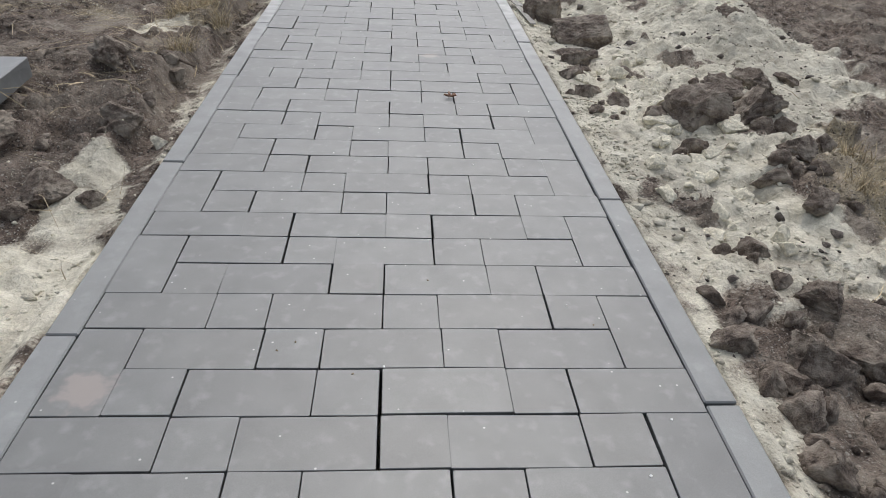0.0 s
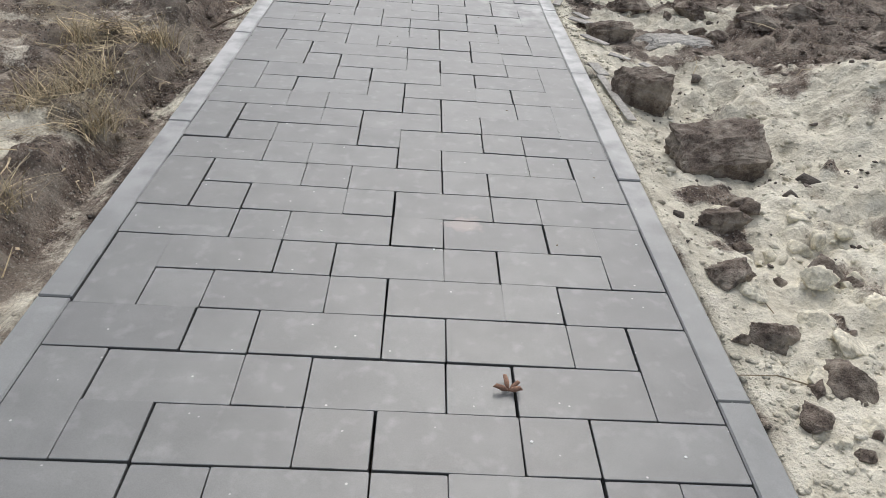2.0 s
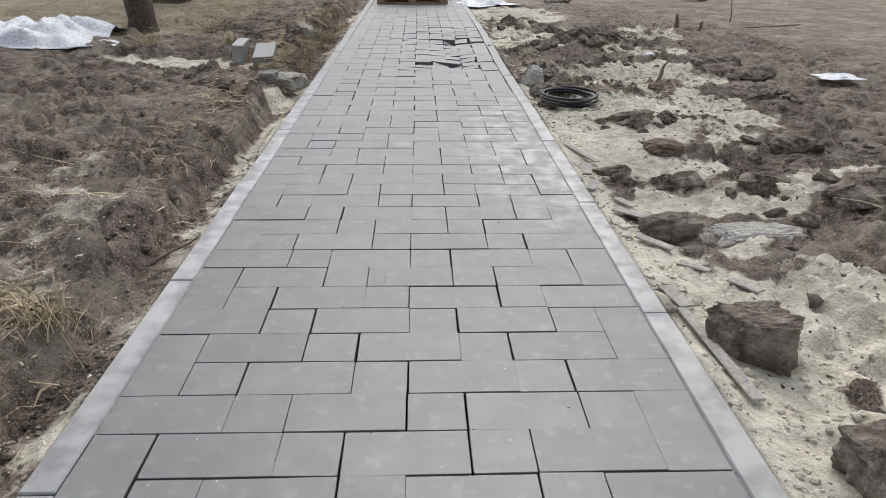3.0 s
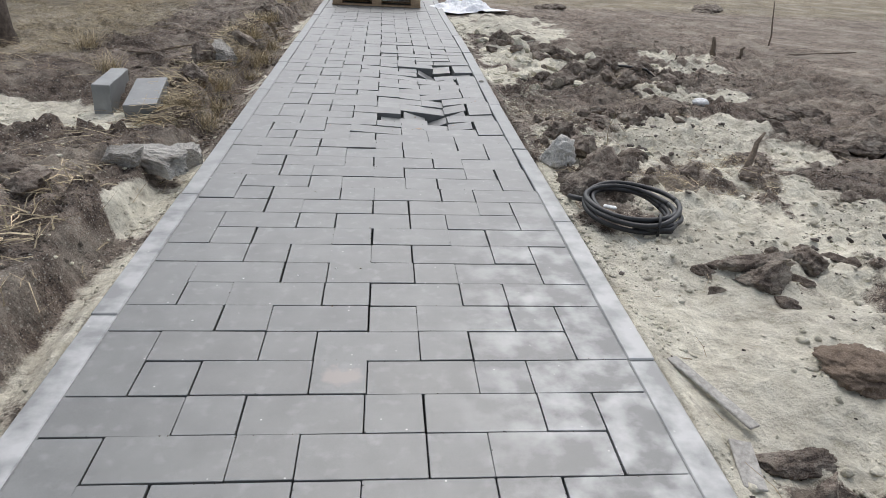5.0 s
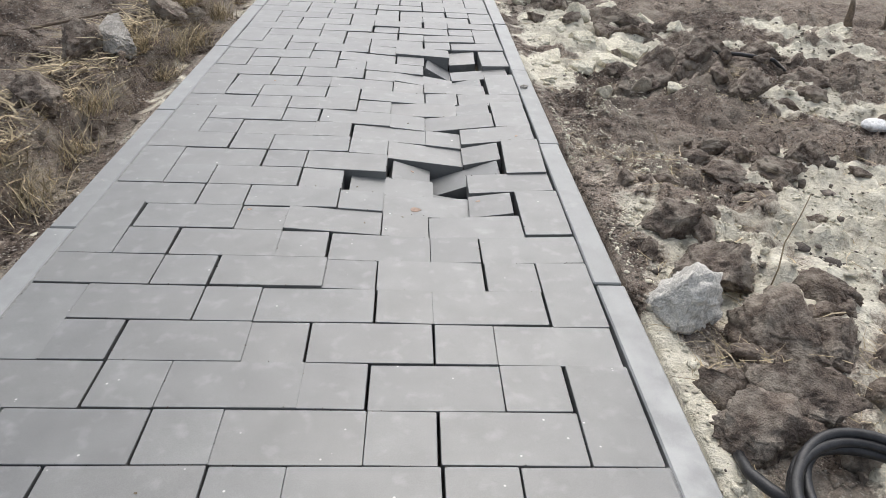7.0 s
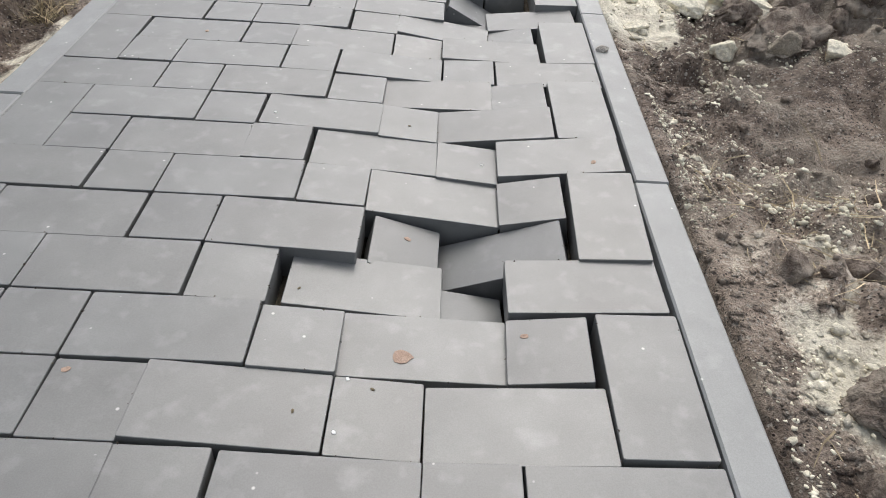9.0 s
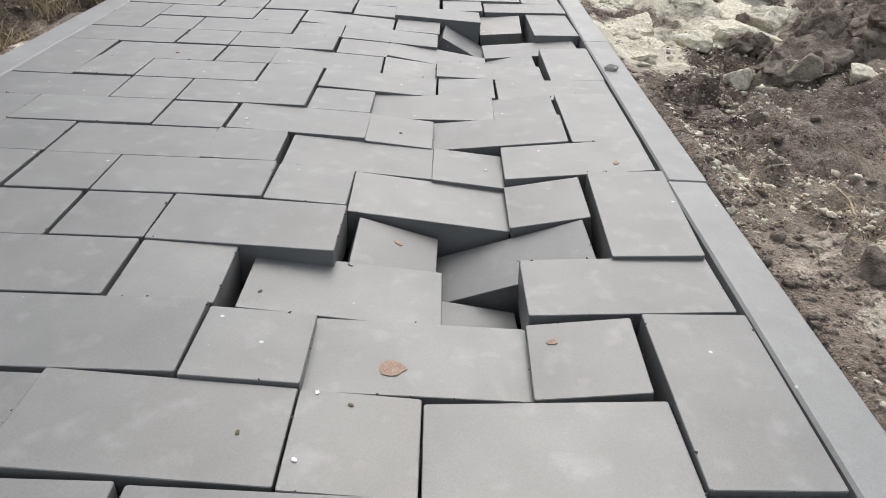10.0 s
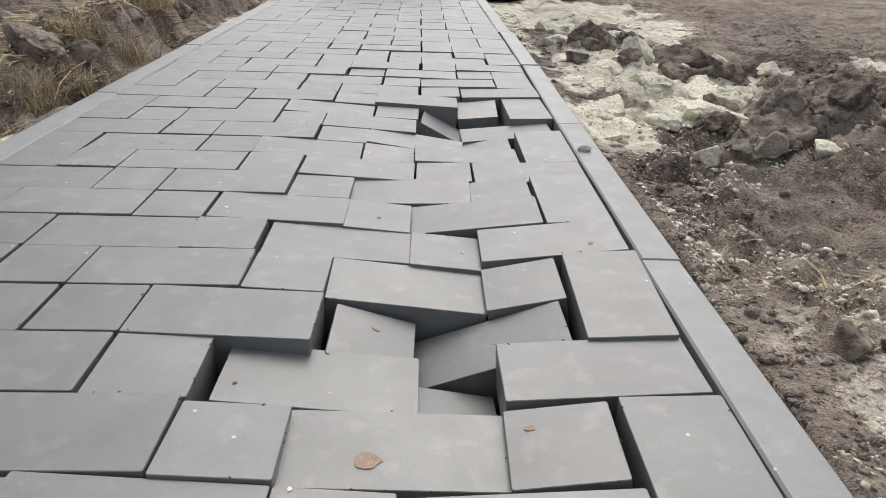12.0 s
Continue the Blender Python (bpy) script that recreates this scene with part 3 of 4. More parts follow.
field.parent = pavement

for name, x, first in (("kerb_right", 0.7935, 0.175), ("kerb_left", -0.7925, 0.42)):
    kerb = tagged(new(name), "row of flush grey concrete kerb stones beside the path", "kerb", kind="structure")
    bm = bmesh.new()
    box(bm, 0.08, 0.99, 0.2, pose(0, 0, -0.1), 0.004)
    stone = part("kerb_stone", bm, kerb_mat, kerb)
    stone.matrix_basis = pose(x, first - 4.49, 0.002)
    for k in range(-4, 17):
        s = new("kerb_stone", stone.data)
        s.parent = kerb
        y = first + 0.5 + 0.995 * k
        if x > 0:
            s.matrix_basis = pose(x - 0.008 * math.exp(-((y - 8.6) / 0.7) ** 2) + 0.018 * math.exp(-((y - 11.2) / 1.3) ** 2), y, 0.002 + lay.uniform(-0.003, 0.002), 0, 0, lay.uniform(-0.2, 0.2) - (0.6 if 9 < y < 11 else 0))
            continue
        s.matrix_basis = pose(x + lay.uniform(-0.002, 0.002), first + 0.5 + 0.995 * k, 0.002 + lay.uniform(-0.002, 0.002), 0, 0, lay.uniform(-0.15, 0.15))
    bpy.data.objects.remove(stone)
    # sand swept into the joint between slabs and kerb
    bm = bmesh.new()
    a, c = (3.3, 7.5) if x > 0 else (3.6, 9.4)
    box(bm, 0.009, c - a, 0.05, pose(0.751 if x > 0 else -0.751, (a + c) / 2, -0.027))
    tagged(part("joint_sand", bm, joint_mat, kerb), kind="stuff")

# ---------- loose earth, stones and straw ----------
def gz(x, y):
    return float(ground_z(np.array([x]), np.array([y]))[0])


def rock_bm(size, seed, subdiv=3, rough=1.0, cuts=9, crumb=1.0):
    """Irregular broken lump: noisy ball with a few flattened faces, base cut flat."""
    r = random.Random(seed)
    bm = bmesh.new()
    bmesh.ops.create_icosphere(bm, subdivisions=subdiv, radius=1.0)
    off = Vector((r.uniform(-50, 50), r.uniform(-50, 50), r.uniform(-50, 50)))
    planes = [(Vector((r.uniform(-1, 1), r.uniform(-1, 1), r.uniform(-0.4, 1))).normalized(), r.uniform(0.42, 0.8)) for _ in range(cuts)]
    for v in bm.verts:
        p = v.co.copy()
        k = 1 + rough * (0.30 * noise.noise(p * 1.2 + off) + 0.20 * noise.noise(p * 2.7 + off) + 0.10 * noise.noise(p * 6 + off))
        p *= k
        for n_, d in planes:
            over = p.dot(n_) - d
            if over > 0:
                p -= n_ * over
        p += p.normalized() * rough * (0.10 * noise.noise(p * 3.5 - off) + crumb * 0.11 * abs(noise.noise(p * 5.5 + off)) + crumb * 0.12 * abs(noise.noise(p * 11 + off)) + crumb * 0.08 * abs(noise.noise(p * 24 - off)) + 0.05 * noise.noise(p * 22 + off) - 0.06)
        v.co = Vector((p.x * size[0] / 2, p.y * size[1] / 2, p.z * size[2] * 0.62))
    return bm


def lump_thing(name, x, y, size, mat, label, category, seed, rz=0.0, group="", sink=0.25, subdiv=None, rough=1.0, tilt=0.0, cuts=9, crumb=1.0):
    ob = part(name, rock_bm(size, seed, subdiv or (5 if max(size) > 0.2 else 4 if max(size) > 0.1 else 3), rough, cuts, crumb), mat, smooth=True)
    ob.matrix_basis = pose(x, y, gz(x, y) + size[2] * (0.5 - sink), tilt, 0, rz)
    return tagged(ob, label, category, group)


def chunk_bm(size, seed):
    """Broken block: a box with knocked-off corners and a pitted skin."""
    r = random.Random(seed)
    bm = bmesh.new()
    bmesh.ops.create_cube(bm, size=2.0)
    bmesh.ops.subdivide_edges(bm, edges=bm.edges[:], cuts=14, use_grid_fill=True)
    off = Vector((r.uniform(-50, 50), r.uniform(-50, 50), r.uniform(-50, 50)))
    planes = [(Vector((r.uniform(-1, 1), r.uniform(-1, 1), r.uniform(-0.3, 1))).normalized(), r.uniform(0.85, 1.2)) for _ in range(8)]
    for v in bm.verts:
        p = v.co.copy()
        for n_, d in planes:
            over = p.dot(n_) - d
            if over > 0:
                p -= n_ * over
        p *= 1 + 0.12 * noise.noise(p * 1.1 + off) + 0.09 * noise.noise(p * 3.3 + off) + 0.1 * abs(noise.noise(p * 5 + off)) + 0.07 * noise.noise(p * 10 + off)
        v.co = Vector((p.x * size[0] / 2, p.y * size[1] / 2, p.z * size[2] / 2))
    return bm


def block_thing(name, x, y, size, mat, label, category, seed, rz=0.0, group="", sink=0.25, rough=1.0):
    ob = part(name, chunk_bm(size, seed), mat)
    ob.matrix_basis = pose(x, y, gz(x, y) + size[2] * (0.5 - sink), 6, -5, rz)
    return tagged(ob, label, category, group)


CLODS_A = [  # x, y, width, length, height
    (1.08, 3.02, 0.19, 0.15, 0.1), (1.0, 2.7, 0.15, 0.13, 0.08), (1.92, 2.55, 0.3, 0.2, 0.13), (1.26, 2.08, 0.16, 0.12, 0.08), (1.02, 2.45, 0.14, 0.1, 0.07), (1.13, 2.28, 0.13, 0.1, 0.07),
    (1.0, 2.16, 0.09, 0.08, 0.05), (1.68, 2.4, 0.3, 0.18, 0.1), (1.52, 1.42, 0.14, 0.1, 0.08), (1.5, 10.2, 0.4, 0.3, 0.17),
    (1.54, 11.2, 0.34, 0.16, 0.1), (1.1, 11.42, 0.14, 0.12, 0.1), (1.42, 5.68, 0.42, 0.16, 0.1), (1.75, 5.5, 0.3, 0.18, 0.1), (1.22, 7.98, 0.3, 0.24, 0.14), (1.01, 7.62, 0.2, 0.16, 0.1)]
CLODS_B = [
    (1.48, 6.72, 0.24, 0.15, 0.09), (1.25, 0.97, 0.11, 0.11, 0.09), (1.12, 0.95, 0.07, 0.06, 0.05), (1.17, 0.40, 0.22, 0.18, 0.12), (0.97, 0.47, 0.15, 0.13, 0.09), (1.04, 0.2, 0.14, 0.12, 0.08),
    (1.26, 0.16, 0.16, 0.13, 0.09), (1.7, 1.62, 0.2, 0.16, 0.1), (1.74, 2.08, 0.36, 0.26, 0.17), (2.3, 6.2, 0.4, 0.25, 0.13), (2.45, 5.5, 0.45, 0.28, 0.15), (2.0, 5.2, 0.3, 0.2, 0.11),
    (2.75, 5.0, 0.4, 0.3, 0.13), (1.68, 7.9, 0.15, 0.12, 0.08), (2.03, 7.92, 0.17, 0.13, 0.09), (1.48, 6.8, 0.26, 0.13, 0.08), (1.76, 6.92, 0.2, 0.14, 0.08), (1.14, 7.72, 0.26, 0.2, 0.12)]
CLODS_C = [
    (1.32, 7.92, 0.2, 0.18, 0.11), (1.18, 8.28, 0.28, 0.22, 0.14), (1.46, 8.2, 0.2, 0.16, 0.1), (0.99, 7.76, 0.15, 0.13, 0.08), (1.12, 8.52, 0.22, 0.16, 0.1), (1.36, 10.36, 0.2, 0.14, 0.11),
    (2.05, 10.72, 0.26, 0.2, 0.15), (2.3, 10.6, 0.24, 0.2, 0.14), (1.98, 10.5, 0.18, 0.15, 0.11), (1.62, 10.44, 0.24, 0.19, 0.16), (1.82, 10.36, 0.24, 0.2, 0.15), (1.7, 11.5, 0.4, 0.2, 0.17),
    (1.25, 11.9, 0.26, 0.18, 0.15), (1.95, 9.9, 0.26, 0.2, 0.13), (2.4, 10.2, 0.3, 0.24, 0.15), (1.62, 9.4, 0.2, 0.15, 0.09), (1.52, 9.06, 0.26, 0.18, 0.09), (1.55, 8.8, 0.22, 0.16, 0.07)]
CLODS_D = [
    (1.78, 9.12, 0.28, 0.2, 0.1), (1.2, 8.92, 0.1, 0.08, 0.05), (1.05, 8.9, 0.08, 0.07, 0.05), (1.9, 9.2, 0.26, 0.16, 0.09), (-1.28, 2.35, 0.34, 0.24, 0.13), (-1.14, 1.85, 0.26, 0.2, 0.11),
    (-1.2, 1.3, 0.24, 0.26, 0.12), (-1.5, 1.55, 0.24, 0.2, 0.1), (-1.35, 7.2, 0.3, 0.2, 0.11), (-1.6, 7.45, 0.3, 0.16, 0.1), (-1.2, 9.2, 0.24, 0.24, 0.13), (-1.3, 9.9, 0.3, 0.26, 0.16),
    (-1.15, 10.6, 0.26, 0.24, 0.13), (-1.35, 11.5, 0.34, 0.3, 0.19), (-1.2, 12.4, 0.3, 0.26, 0.16), (-1.3, 13.3, 0.34, 0.28, 0.17), (1.36, 0.42, 0.2, 0.16, 0.11), (1.1, 0.63, 0.16, 0.12, 0.08)]
CLODS_E = [
    (1.5, 0.28, 0.22, 0.16, 0.1), (1.33, 0.68, 0.18, 0.13, 0.08), (0.98, 0.03, 0.15, 0.12, 0.08), (1.2, -0.05, 0.2, 0.15, 0.1), (1.62, 0.6, 0.2, 0.15, 0.09), (1.06, 0.34, 0.12, 0.1, 0.07),
    (1.35, 1.75, 0.13, 0.1, 0.07), (1.6, 1.2, 0.15, 0.12, 0.08), (1.3, 2.75, 0.14, 0.1, 0.07), (2.9, 9.3, 0.5, 0.24, 0.13), (3.2, 8.6, 0.45, 0.25, 0.12), (2.75, 7.6, 0.35, 0.2, 0.1),
    (1.85, 11.7, 0.24, 0.18, 0.12), (1.55, 12.6, 0.3, 0.18, 0.1), (2.6, 15.6, 0.4, 0.3, 0.1), (5.4, 16.2, 0.7, 0.5, 0.12)]
CLODS = CLODS_A + CLODS_B + CLODS_C + CLODS_D + CLODS_E
CLODS = [(x, y, w * 1.15, d * 1.15, h * 1.12) if x - 0.87 > 0.6 * w else (x, y, w, d, h) for x, y, w, d, h in CLODS]
near = random.Random(77)
for x, y, w, d, h in list(CLODS):  # broken-off pieces round the larger clods
    for k in range(3 if w > 0.18 else 1):
        a, q, s = near.uniform(0, 6.28), near.uniform(0.55, 0.95), near.uniform(0.25, 0.55)
        px, py = x + math.cos(a) * w * q, y + math.sin(a) * max(d, 0.12) * q
        if abs(px) > 0.89 + w * s / 2 and y < 14:
            CLODS.append((px, py, w * s, d * s * near.uniform(0.8, 1.3), h * s * 1.2))
for i, (x, y, w, d, h) in enumerate(CLODS):
    lump_thing("soil_clod", x, y, (w, d, h), soil_mat, "crumbly dark soil clod dusted with pale sand" if x > 0 else "crumbly dark soil clod with roots on the dug bank", "clod", 100 + i, (i * 47) % 180 if i > 1 else -8, "soil clods beside the path", sink=0.34)

for k, (x, y, size, rz) in enumerate(((1.06, 4.05, (0.25, 0.16, 0.17), -28), (1.22, 3.46, (0.34, 0.2, 0.15), 10), (1.42, 2.03, (0.27, 0.19, 0.15), 12), (1.12, 4.96, (0.24, 0.13, 0.11), -3))):
    block_thing("soil_clod", x, y, size, soil_mat, "large blocky clod of dark brown soil on sand", "clod", 450 + k, rz, "soil clods beside the path", sink=0.12)

SANDS_A = [  # x, y, width, length, height
    (1.25, 1.5, 0.13, 0.1, 0.05), (1.33, 3.9, 0.13, 0.1, 0.05), (1.55, 1.9, 0.14, 0.12, 0.06), (1.27, 2.0, 0.2, 0.15, 0.07), (1.2, 2.4, 0.14, 0.12, 0.06), (1.4, 2.55, 0.16, 0.12, 0.07),
    (1.38, 11.4, 0.18, 0.15, 0.13), (1.74, 11.95, 0.38, 0.24, 0.15), (1.96, 11.75, 0.2, 0.16, 0.11), (2.12, 11.5, 0.15, 0.13, 0.09), (1.5, 10.86, 0.46, 0.24, 0.1), (1.4, 10.48, 0.36, 0.2, 0.08),
    (1.58, 10.66, 0.26, 0.18, 0.1), (1.28, 10.1, 0.14, 0.11, 0.07), (1.61, 10.0, 0.16, 0.12, 0.08), (0.95, 10.15, 0.12, 0.1, 0.04), (1.07, 10.64, 0.24, 0.18, 0.06)]
SANDS_B = [
    (1.2, 11.2, 0.2, 0.16, 0.08), (1.02, 11.5, 0.14, 0.12, 0.05), (1.08, 12.0, 0.2, 0.16, 0.08), (1.31, 10.92, 0.24, 0.16, 0.08), (0.97, 10.46, 0.14, 0.12, 0.05), (1.32, 12.35, 0.22, 0.18, 0.09),
    (1.23, 10.4, 0.2, 0.16, 0.06), (1.26, 11.28, 0.1, 0.09, 0.09), (1.07, 10.92, 0.16, 0.13, 0.06), (1.86, 11.35, 0.12, 0.1, 0.06), (1.5, 12.5, 0.3, 0.2, 0.1), (1.15, 12.8, 0.26, 0.18, 0.08),
    (-1.2, 0.8, 0.12, 0.1, 0.06), (-0.93, 1.72, 0.11, 0.09, 0.07)]
SANDS = SANDS_A + SANDS_B
strew = random.Random(51)
for k in range(46):  # caked pieces broken off along the kerb
    q = strew.uniform(0.05, 0.12)
    SANDS.append((strew.uniform(0.96, 1.38) + 0.12 * strew.random(), strew.uniform(0.95, 3.3), q, q * strew.uniform(0.6, 0.95), q * strew.uniform(0.4, 0.65)))
for i, (x, y, w, d, h) in enumerate(SANDS):
    lump_thing("sand_lump", x, y, (w, d, h), sand_lump_mat, "pale caked lump of quarry sand", "sand lump", 300 + i, (i * 61) % 180, "sand lumps beside the path", rough=0.95, cuts=7, crumb=0.5, sink=0.42)

lump_thing("stone", 0.975, 8.08, (0.24, 0.2, 0.16), stone_mat, "pale grey angular stone lying beside the kerb", "stone", 401, 20, sink=0.2, rough=0.9, cuts=8, crumb=0.6)
block_thing("concrete_chunk", -1.08, 7.78, (0.46, 0.12, 0.1), rubble_pale_mat, "broken long chunk of pale grey concrete in the trench", "rubble", 402, -40, "rubble in the trench", sink=-0.1)
block_thing("concrete_chunk", -1.13, 7.62, (0.18, 0.12, 0.07), rubble_mat, "broken grey concrete piece leaning under a longer chunk", "rubble", 410, -20, "rubble in the trench", sink=0.45)
lump_thing("stone", 1.43, 10.02, (0.12, 0.085, 0.07), lumpy("tan_stone", (0.2, 0.17, 0.13), (0.42, 0.37, 0.29), 24), "tan stone lying on dug soil", "stone", 408, 10, rough=0.9, sink=0.3, cuts=14)
block_thing("concrete_chunk", -0.97, 7.98, (0.16, 0.14, 0.13), rubble_pale_mat, "small broken chunk of grey concrete in the trench", "rubble", 403, 20, "rubble in the trench", sink=0.1)
block_thing("concrete_chunk", -1.2, 10.0, (0.13, 0.36, 0.1), rubble_mat, "broken grey concrete piece stuck in the bank", "rubble", 404, 25, sink=0.1)
block_thing("concrete_chunk", 1.5, 4.96, (0.42, 0.13, 0.1), rubble_pale_mat, "long flat piece of broken grey concrete on sand", "rubble", 405, -3, sink=0.45)
lump_thing("mud_cake", 1.49, 6.15, (0.23, 0.22, 0.07), lumpy("reddish_mud", (0.13, 0.093, 0.068), (0.3, 0.232, 0.172), 30), "flat reddish-brown cake of dried mud on sand", "clod", 406, 10, rough=0.9, cuts=0)
lump_thing("pale_pebble", 2.47, 9.62, (0.13, 0.11, 0.05), white_mat, "small smooth white stone on dug soil", "stone", 407, 0, sink=0.15, rough=0.25, cuts=0)


spill = lump_thing("mortar_lump", 0.79, 9.83, (0.05, 0.03, 0.018), rubble_mat, "small smear of grey mortar stuck on the kerb", "mortar", 409, 15, rough=0.7)
spill.matrix_basis = pose(0.79, 9.83, 0.006, 0, 0, 15)


def scatter(name, n, area, keep, sizes, mat, label, seed, subdiv=1):
    """Many small lumps in one mesh, strewn over the ground where keep() allows."""
    r = np.random.default_rng(seed)
    bm = bmesh.new()
    bmesh.ops.create_icosphere(bm, subdivisions=subdiv, radius=1.0)
    base = np.array([v.co for v in bm.verts])
    faces = np.array([[v.index for v in f.verts] for f in bm.faces])
    bm.free()
    x, y = r.uniform(area[0], area[1], n), r.uniform(area[2], area[3], n)
    ok = (r.random(n) < keep(x, y)) & (np.abs(x) > 0.87)
    x, y = x[ok], y[ok]
    k = len(x)
    s = np.minimum(sizes[0] * (1 - r.random(k)) ** (-0.45), sizes[1])
    z = ground_z(x, y)
    jag = 1 + 0.95 * (r.random((k, len(base))) - 0.5)
    ax = s[:, None] * r.uniform(0.45, 1.45, (k, 3)) * np.array([1, 1, 0.6])
    a = r.uniform(0, 6.28, k)
    v = base[None] * jag[..., None] * ax[:, None, :]
    vx = v[..., 0] * np.cos(a)[:, None] - v[..., 1] * np.sin(a)[:, None] + x[:, None]
    vy = v[..., 0] * np.sin(a)[:, None] + v[..., 1] * np.cos(a)[:, None] + y[:, None]
    vz = v[..., 2] + (z + 0.12 * s)[:, None]
    co = np.stack([vx, vy, vz], -1).reshape(-1, 3)
    tri = (faces[None] + (np.arange(k) * len(base))[:, None, None]).reshape(-1, 3)
    me = bpy.data.meshes.new(name)
    me.vertices.add(len(co))
    me.vertices.foreach_set("co", co.astype(np.float32).ravel())
    me.loops.add(tri.size)
    me.loops.foreach_set("vertex_index", tri.astype(np.int32).ravel())
    me.polygons.add(len(tri))
    me.polygons.foreach_set("loop_start", (np.arange(len(tri)) * 3).astype(np.int32))
    me.update(calc_edges=True)
    me.materials.append(mat)
    if mat == ground_mat:
        for key, val in zip(("sand", "straw", "dry"), masks(x, y)):
            me.attributes.new(key, "FLOAT", "POINT").data.foreach_set("value", np.repeat(val, len(base)).astype(np.float32))
    return tagged(new(name, me), label, "debris", kind="stuff")


def clump(x, y, f=1.6):
    return np.clip(0.5 + 1.6 * fbm(x + 71, y - 23, f, 3), 0.03, 1)


def soil_keep(x, y):
    s, g, d = masks(x, y)
    return clump(x, y) * (1 - 0.82 * s) * (1 - 0.6 * g) * (1 - 0.8 * blob(x, y, 1.3, 8.9, 0.6, 0.8) * 0.4)


def on_sand(x, y):
    s, g, d = masks(x, y)
    return clump(x, y, 2.3) * (0.15 + 0.85 * s)


scatter("soil_crumbs", 26000, (0.87, 3.4, -0.4, 13.5), soil_keep, (0.004, 0.024), ground_mat, "loose crumbs of dark soil", 11)
scatter("soil_crumbs", 18000, (-2.8, -0.87, -0.4, 14), soil_keep, (0.004, 0.022), ground_mat, "loose crumbs of dark soil", 12)
scatter("sand_crumbs", 24000, (0.87, 2.6, -0.4, 13), on_sand, (0.0035, 0.019), ground_mat, "loose crumbs of pale sand", 13)
scatter("soil_bits", 12000, (0.87, 3.4, -0.4, 12), lambda x, y: clump(x + 9, y, 3.0) ** 2 * masks(x, y)[0] * (0.4 + 0.6 * step(1.2, 1.6, x)) * (1 - 0.8 * smooth_sand(x, y)), (0.004, 0.032), soil_small_mat, "dark bits of soil strewn over the sand", 14)
scatter("sand_specks", 17000, (0.87, 1.9, 8.2, 10.4), lambda x, y: clump(x + 4, y, 3.4) ** 2 * step(2.1, 1.2, x), (0.0022, 0.011), sand_lump_mat, "fine pale specks of sand on dug soil", 18)
scatter("sand_specks", 6000, (-2.2, -0.87, 0.8, 9.5), lambda x, y: clump(x + 4, y, 2.4) ** 2, (0.002, 0.010), sand_lump_mat, "fine pale specks of sand on dug soil", 19)
scatter("sand_crumbs", 2500, (-2.4, -0.87, -0.4, 9), on_sand, (0.004, 0.014), ground_mat, "loose crumbs of pale sand", 15)
scatter("kerb_grit", 3500, (0.87, 1.02, -0.5, 14), lambda x, y: clump(x, y, 3.0), (0.004, 0.014), ground_mat, "pale grit along the kerb", 16)
scatter("kerb_grit", 3500, (-1.02, -0.87, -0.5, 14), lambda x, y: clump(x, y, 3.0), (0.004, 0.014), ground_mat, "pale grit along the kerb", 17)


def straw_field(name, n, area, keep, length, seed, label, up=0.5, thick=1.0):
    """Dry stalks as thin bent strips in one mesh."""
    r = np.random.default_rng(seed)
    x, y = r.uniform(area[0], area[1], n), r.uniform(area[2], area[3], n)
    ok = (r.random(n) < keep(x, y)) & (np.abs(x) > 0.9)
    x, y = x[ok], y[ok]
    z = ground_z(x, y)
    verts, faces = [], []
    for X, Y, Z in zip(x, y, z):
        a, L, w = r.uniform(0, 6.28), r.uniform(*length), thick * r.uniform(0.0007, 0.0021)
        rise = r.uniform(0.02, up)
        dx, dy = math.cos(a), math.sin(a)
        b = len(verts)
        for k, t in enumerate((0.0, 0.45, 1.0)):
            h = Z + 0.004 + L * rise * (t - 0.55 * t * t)
            bend = 0.25 * t * t * L * (1 if L * 1000 % 2 > 1 else -1)
            cx, cy = X + dx * L * t - dy * bend, Y + dy * L * t + dx * bend
            ww = w * (1 - 0.6 * t)
            verts += [(cx - dy * ww, cy + dx * ww, h), (cx + dy * ww, cy - dx * ww, h + ww)]
        faces += [(b, b + 1, b + 3, b + 2), (b + 2, b + 3, b + 5, b + 4)]
    me = bpy.data.meshes.new(name)
    me.from_pydata(verts, [], faces)
    me.materials.append(straw_mat)
    return tagged(new(name, me), label, "dry grass", kind="stuff")


straw_field("dry_grass", 60000, (-6.5, -0.9, 0.5, 17), lambda x, y: np.clip(masks(x, y)[1], 0, 1) * clump(x, y, 2.0) + 0.02, (0.06, 0.24), 21, "dry yellow grass beside the bank", 0.9)
straw_field("dry_grass", 12000, (-1.38, -1.0, 2.0, 14.5), lambda x, y: clump(x + 3, y, 1.8) ** 2 * (0.15 + 0.85 * (y > 3.3)) * (1 - 0.7 * (y > 4.6) * (y < 8.2)), (0.05, 0.2), 22, "dry yellow grass hanging over the bank", 0.8, 2.0)
straw_field("root_fibres", 10000, (0.95, 2.2, 7.6, 10.2), lambda x, y: clump(x + 5, y, 2.5) ** 2 * (1 - masks(x, y)[0]), (0.02, 0.11), 24, "pale root fibres and straw bits on dug soil", 0.3)
straw_field("root_fibres", 12000, (-3.0, -0.95, 0.6, 9), lambda x, y: (0.2 + 0.2 * (y > 4)) * clump(x + 5, y, 2.5) ** 2 * (1 - masks(x, y)[0]), (0.03, 0.15), 25, "pale root fibres and straw bits on dug soil", 0.35)
